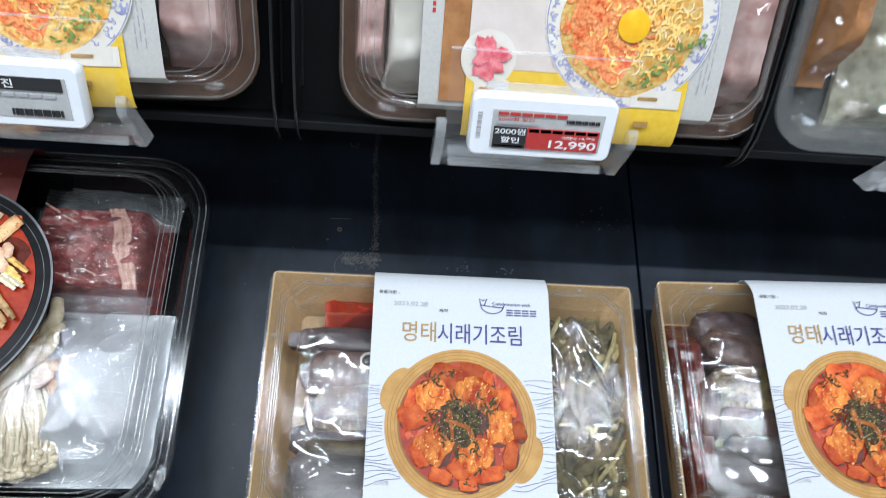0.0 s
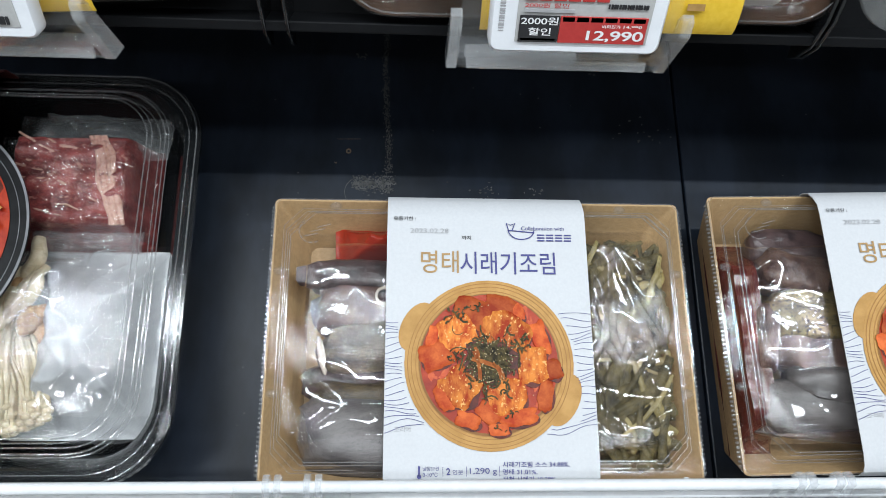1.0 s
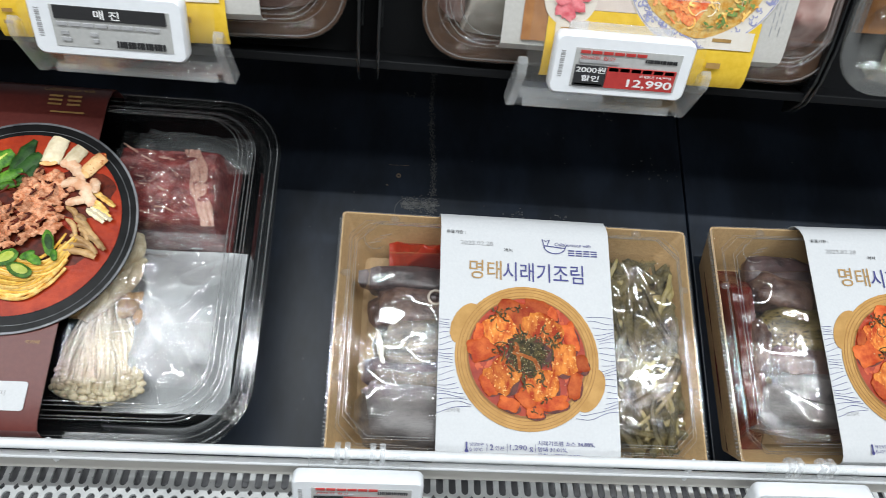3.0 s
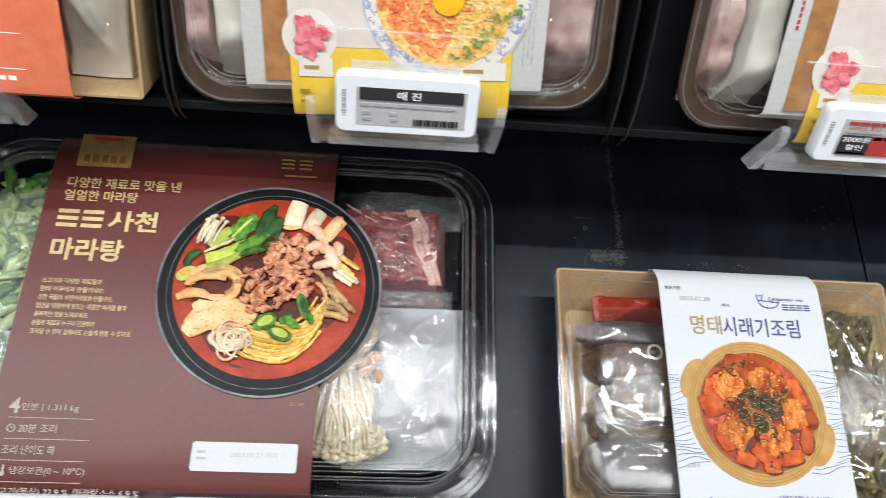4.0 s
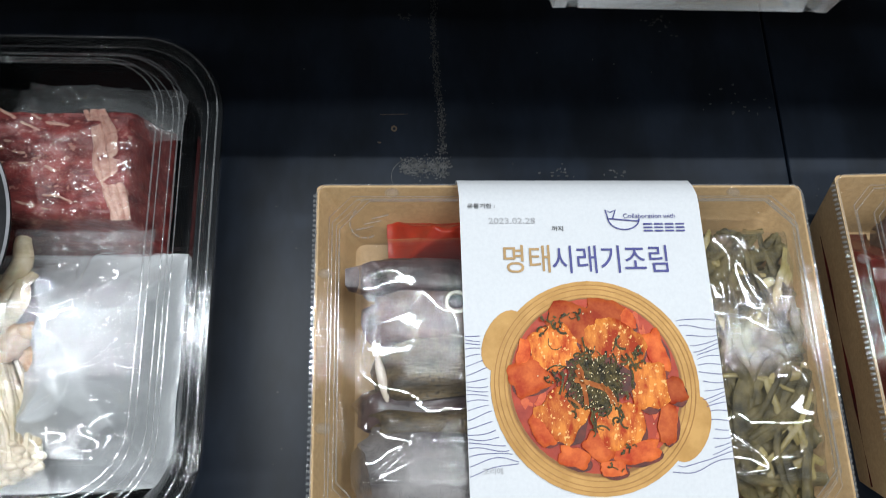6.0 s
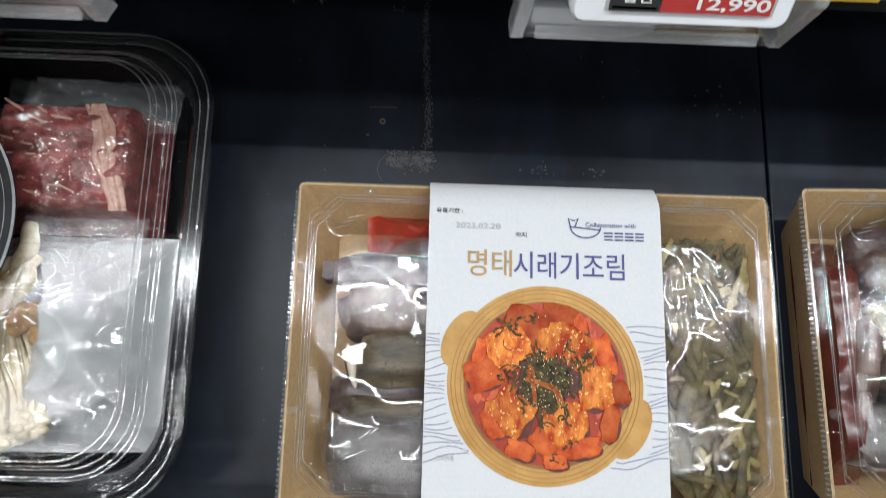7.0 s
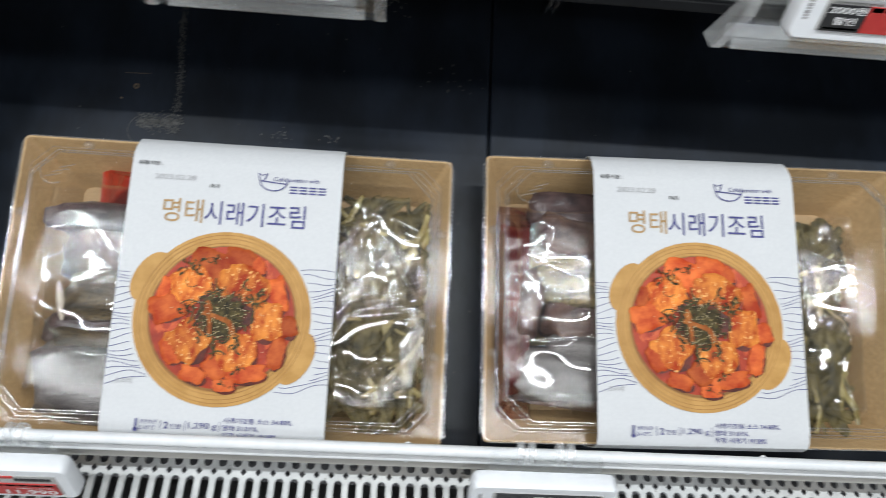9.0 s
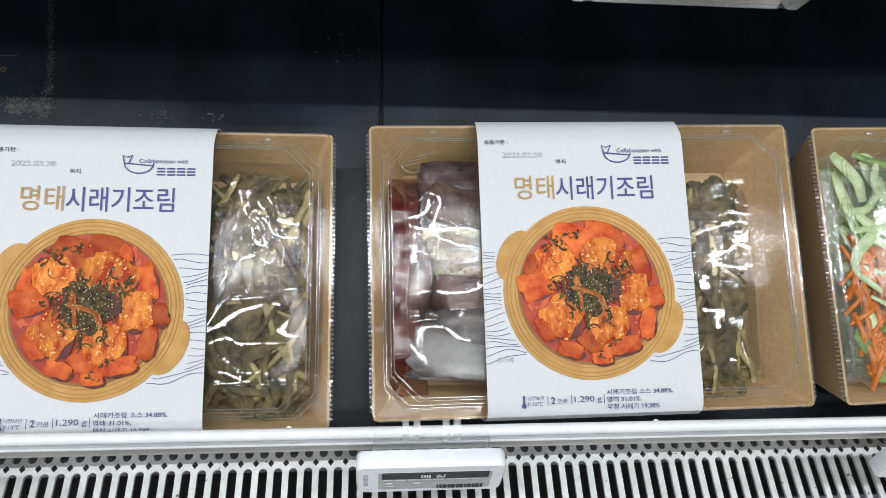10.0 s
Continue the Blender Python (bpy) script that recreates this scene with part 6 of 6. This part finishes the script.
def red_price(e, z0, z1, price, old):
    f, hh = -0.0004, z1 - z0
    zz = lambda u: z0 + u * hh
    it = [(None, -0.009, 0.0335, zz(0.345), 0.355 * hh, RED_INK, 0), (None, -0.0285, -0.0094, zz(0.345), 0.355 * hh, INK, 0)]
    it += [(None, -0.027 + 0.0068 * k, -0.0212 + 0.0068 * k, zz(0.745), 0.045 * hh, RED_INK, 0) for k in range(6)]
    it += [("2000원 할인", -0.027, -0.006, zz(0.665), 0.065 * hh, RED_INK, 0.01), (None, -0.027, -0.003, zz(0.59), 0.04 * hh, GREY_INK, 0)]
    it += [(None, 0.013 + 0.0013 * k, 0.0137 + 0.0013 * k + 0.0002 * (k % 3), zz(0.665), 0.055 * hh, INK, 0) for k in range(15)]
    it += [("2000원", -0.0280, -0.0100, zz(0.46), 0.105 * hh, WHITE_INK, 0.015), ("할인", -0.0240, -0.0130, zz(0.315), 0.105 * hh, WHITE_INK, 0.02), (None, -0.0275, -0.0105, zz(0.205), 0.03 * hh, WHITE_INK, 0)]
    it += [(None, -0.0080 + 0.0069 * k, -0.0022 + 0.0069 * k, zz(0.485), 0.060 * hh, WHITE_INK, 0) for k in range(6)]
    it += [(old, 0.0220, 0.0310, zz(0.405), 0.048 * hh, WHITE_INK, 0.01), ("비회원가", 0.0115, 0.0205, zz(0.405), 0.05 * hh, WHITE_INK, 0.01), (price, 0.0045, 0.0325, zz(0.270), 0.155 * hh, WHITE_INK, 0.02)]
    tag_words(e, f, it)


def holder_tag(x, words, label):
    """A tag on a clear acrylic stand at the upper shelf's edge; x is the stand's middle."""
    e = thing("shelf_tag", pose(x, 0.455, 0.0), label, "price tag", "tags on acrylic stands")
    tag_case(e, 0.0, 0.8285, 0.8655)
    words(e)
    plate = [(0.0320, 0.8050), (0.0225, 0.8160), (0.0150, 0.8280), (0.0150, 0.8450), (0.0180, 0.8650), (0.0215, 0.8840)]
    smooth(part("back_plate", strip_profile(bmesh.new(), plate, -0.0555, 0.0555, 0.0020), ACRYLIC, e, "clear acrylic plate"), 30)
    for z, y0, y1 in ((0.8030, 0.0325, 0.0465),):
        block("channel", e, ACRYLIC, -0.0595, 0.0595, y0, y1, z, z + 0.0030, 0.0007, "clear acrylic channel")
    block("front_lip", e, ARM, -0.050, 0.050, 0.0315, 0.0340, 0.8030, 0.8090, 0.0007, "clear acrylic lip")
    block("back_lip", e, ARM, -0.050, 0.050, 0.0450, 0.0472, 0.8030, 0.8105, 0.0007, "clear acrylic lip")
    for sx in (-1, 1):
        bm = bmesh.new()
        x0 = sx * 0.0580
        side = [(0.0470, 0.8030), (0.0315, 0.8030), (0.0095, 0.8340), (0.0095, 0.8420), (0.0130, 0.8450), (0.0175, 0.8400)]
        loft(bm, [[(xx, y, z) for y, z in side] for xx in (x0 - 0.0030, x0 + 0.0030)])
        bmesh.ops.bevel(bm, geom=bm.edges[:], offset=0.0005, segments=1, affect="EDGES")
        part("side_arm", bm, ARM, e, "clear acrylic arm")
    block("clip", e, ARM, -0.034, 0.030, 0.0108, 0.0135, 0.858, 0.8695, 0.001, "translucent plastic clip")
    # a hazy strip stands in for the shine along the plate's top edge
    block("plate_edge_glint", e, ARM, -0.0555, 0.0555, 0.0198, 0.0222, 0.8838, 0.8848, 0.0003, "added hazy strip for the shine on the acrylic plate's edge")
    return e


holder_tag(-0.1125, lambda e: sold_out(e, 0.8285, 0.8655), "white electronic tag reading sold out on clear stand")
holder_tag(0.1860, lambda e: red_price(e, 0.8285, 0.8655, "12,990", "14,990"), "white electronic tag with red price on clear stand")
holder_tag(-0.4130, lambda e: sold_out(e, 0.8285, 0.8655), "white electronic tag before the coral noodle box")
holder_tag(0.4810, lambda e: red_price(e, 0.8285, 0.8655, "12,990", "14,990"), "white electronic tag before the vegetable tray")


def rail_tag(x, words, label):
    """A tag that hangs by clear claws from the wire fence."""
    e = thing("rail_tag", pose(x, 0.3250, 0.0), label, "price tag", "tags on the wire fence")
    tag_case(e, 0.0, 0.5765, 0.6108)
    words(e)
    block("bracket", e, ACRYLIC, -0.033, 0.033, 0.0105, 0.0150, 0.584, 0.6165, 0.001, "clear bracket")
    block("bracket_top", e, ACRYLIC, -0.033, 0.033, 0.0105, 0.0180, 0.6165, 0.6185, 0.0006, "clear bracket lip")
    for sx in (-1, 1):
        for k in (-1, 1):
            bm = bmesh.new()
            x0 = sx * 0.0115 + k * 0.0032
            pts = [(0.0150, 0.6090), (0.0150, 0.6200), (0.0185, 0.6220), (0.0235, 0.6205), (0.0250, 0.6160), (0.0240, 0.6110), (0.0225, 0.6110), (0.0230, 0.6160), (0.0220, 0.6185), (0.0190, 0.6190), (0.0168, 0.6175), (0.0165, 0.6090)]
            loft(bm, [[(xx, y, z) for y, z in pts] for xx in (x0 - 0.0018, x0 + 0.0018)])
            part("claw", bm, ARM, e, "clear claw over the wire")
    return e


rail_tag(0.3525, lambda e: sold_out(e, 0.5765, 0.6108), "white electronic tag reading sold out on wire fence")
rail_tag(0.0420, lambda e: red_price(e, 0.5765, 0.6125, "11,990", "13,990"), "white electronic tag with red price on wire fence")
rail_tag(0.6760, lambda e: sold_out(e, 0.5765, 0.6108), "white electronic tag before the spring onion box")


# ---- the wire fence ----
def fence(x0, x1, label):
    e = thing("wire_fence", pose(0, 0, 0), label, "wire fence", "fence lengths along the deck")
    y = 0.3450
    bm = tube(bmesh.new(), [(x0 + 0.010, y + 0.003, 0.5975), (x0 + 0.003, y + 0.001, 0.5985), (x0, y, 0.6045), (x0 + 0.003, y, 0.6108), (x0 + 0.012, y, 0.6130)] + [(x0 + 0.012 + (x1 - x0 - 0.024) * k / 12, y, 0.6130) for k in range(1, 13)]
               + [(x1 - 0.003, y, 0.6108), (x1, y, 0.6045), (x1 - 0.003, y + 0.001, 0.5985), (x1 - 0.010, y + 0.003, 0.5975)], 0.0034, 12)
    smooth(part("top_wire", bm, STEEL_WHITE, e), 60)
    bm = tube(bmesh.new(), [(x0 + 0.008, y + 0.003, 0.5975), (x1 - 0.008, y + 0.003, 0.5975)], 0.0026, 10)
    smooth(part("lower_wire", bm, STEEL_WHITE, e), 60)
    bm = cube(bmesh.new(), x0 + 0.004, x1 - 0.004, y + 0.0050, y + 0.0066, 0.5800, 0.5930, 0.0006)
    part("strip", bm, STRIP, e, "off-white flat strip under the wires")
    k = x0 + 0.10
    while k < x1:
        part("stay", tube(bmesh.new(), [(k, y + 0.0030, 0.6130), (k, y + 0.0042, 0.6050), (k, y + 0.0050, 0.5900)], 0.0020, 8), STEEL_WHITE, e)
        k += 0.215
    return e


STRIP = surf("ivory_strip", (0.42, 0.40, 0.37), (0.56, 0.54, 0.50), 30, 0.4, 0.05, 200, stretch=(0.2, 1, 1))
fence(-0.258, 0.960, "white coated wire fence with an ivory strip below")
fence(-1.48, -0.268, "white coated wire fence beside the maroon meal kit")

# ---- the slotted grille ----
def slotted(name, x0, x1, rows, z, pitch, slot, th, mt, label):
    """A plate with rows of round-ended slots; rows: (y0, y1) of each row's cell and the land at its ends."""
    verts, faces = [], []
    m = 6
    n_cells = int((x1 - x0) / pitch)
    for y0, y1, land in rows:
        for c_ in range(n_cells):
            cx, hp, r = x0 + (c_ + 0.5) * pitch, pitch / 2, slot / 2
            ya, yb = y0 + land + r, y1 - land - r
            inner, outer = [], []
            for yc, ye, a0 in ((yb, y1 - yb, 0), (ya, ya - y0, math.pi)):
                for k in range(m + 1):
                    a = a0 + math.pi * k / m
                    ca, sa = math.cos(a), math.sin(a)
                    q = max(abs(ca), abs(sa))
                    inner.append((cx + r * ca, yc + r * sa))
                    outer.append((cx + hp * ca / q, yc + ye * sa / q))
            b, n = len(verts), len(inner)
            verts += [(x, y, z) for x, y in inner] + [(x, y, z) for x, y in outer] + [(x, y, z - th) for x, y in inner]
            for k in range(n):
                j = (k + 1) % n
                faces.append((b + k, b + j, b + n + j, b + n + k))
                faces.append((b + k, b + 2 * n + k, b + 2 * n + j, b + j))
    me = bpy.data.meshes.new(name)
    me.from_pydata(verts, [], faces)
    me.materials.append(mt)
    ob = new(name, me)
    return tagged(ob, label, kind="structure")


GR = slotted("air_grille", -0.95, 1.30, [(0.3625, 0.3840, 0.0032), (0.2850, 0.3625, 0.0032), (0.2070, 0.2850, 0.0032), (0.1310, 0.2070, 0.0032)], 0.5410, 0.0097, 0.0056, 0.0022, GRILLE, "worn galvanised air grille with rows of round-ended slots")
GR.matrix_world = Matrix.Translation((0, 0.384, 0.541)) @ Matrix.Rotation(radians(10), 4, "X") @ Matrix.Translation((0, -0.384, -0.541))
setting("grille_edge", GRILLE, -0.95, 1.30, 0.125, 0.1338, 0.47, 0.4950, "galvanised front edge of the air grille")
for k in range(5):
    setting("duct_bar", DUCT, -2.2, 2.4, 0.150 + 0.045 * k, 0.160 + 0.045 * k, 0.462, 0.470, "dull metal bar in the air duct")

# ---- marks on the black deck ----
def mark(name, mt, label, fn):
    bm = fn(bmesh.new())
    ob = part(name, bm, mt, None)
    ob.matrix_world = DECK
    return tagged(ob, label, "stain", "stains on the black deck")


def drip(bm):
    rnd = random.Random(2)
    for k in range(520):
        v = 0.262 + 0.125 * rnd.random() ** 1.15
        x = 0.0885 - 0.002 * math.sin(v * 40) + rnd.gauss(0, 0.0013)
        disc(bm, x, v, 0.0005 + 0.00002 * (k % 7), rnd.uniform(0.0002, 0.0006), rnd.uniform(0.0002, 0.0009), 7, h=0.0004, rough=0.3, seed=k)
    return bm


def splash(bm):
    rnd = random.Random(6)
    for k in range(520):
        u = rnd.random()
        x, v = 0.094 - 0.030 * u + rnd.gauss(0, 0.0015), 0.2530 + rnd.gauss(0, 0.0045) * (1 - 0.5 * u)
        disc(bm, x, v, 0.0005 + 0.00002 * (k % 9), rnd.uniform(0.0002, 0.0009), rnd.uniform(0.0002, 0.0008), 7, h=0.0004, rough=0.3, seed=k)
    ribbon(bm, [(0.072 + 0.015 * math.cos(a), 0.246 + 0.013 * math.sin(a)) for a in [1.9 + 0.15 * i for i in range(14)]], 0.0005, 0.0006)
    return bm


def bits(bm):
    rnd = random.Random(9)
    for k in range(70):
        disc(bm, rnd.uniform(-0.02, 0.75), rnd.uniform(0.05, 0.40), 0.0005, rnd.uniform(0.0003, 0.0008), rnd.uniform(0.0003, 0.0006), 6, h=0.0004)
    for cx, cv, sp, n in ((0.246, 0.3640, 0.006, 22), (0.165, 0.250, 0.005, 16), (0.205, 0.248, 0.004, 10), (0.068, 0.3640, 0.0025, 12), (0.0880, 0.3890, 0.002, 10), (0.295, 0.30, 0.014, 16)):
        for k in range(n):
            disc(bm, cx + rnd.gauss(0, sp), cv + rnd.gauss(0, sp * 0.6), 0.0005, rnd.uniform(0.0003, 0.0013), rnd.uniform(0.0003, 0.0009), 7, h=0.0004, rough=0.3, seed=k)
    return bm


def rivet(bm):
    ring(bm, 0.0590, 0.2800, 0.0006, 0.0010, 0.0021, 14, 0.0005)
    ribbon(bm, [(0.050, 0.2900), (0.068, 0.2905)], 0.0004, 0.0005)
    disc(bm, 0.0495, 0.2700, 0.0005, 0.0010, 0.0006, 8, h=0.0004)
    return bm


mark("drip_stain", STAIN, "pale dried drip run down the black deck", drip)
mark("splash_stain", STAIN, "pale dried splash behind the kraft box", splash)
tagged(mark("dust_specks", STAIN, "pale dust specks and scuffs on black deck", bits), kind="stuff")
mark("rust_ring", RUST, "small rusty ring and scratch on black deck", rivet)
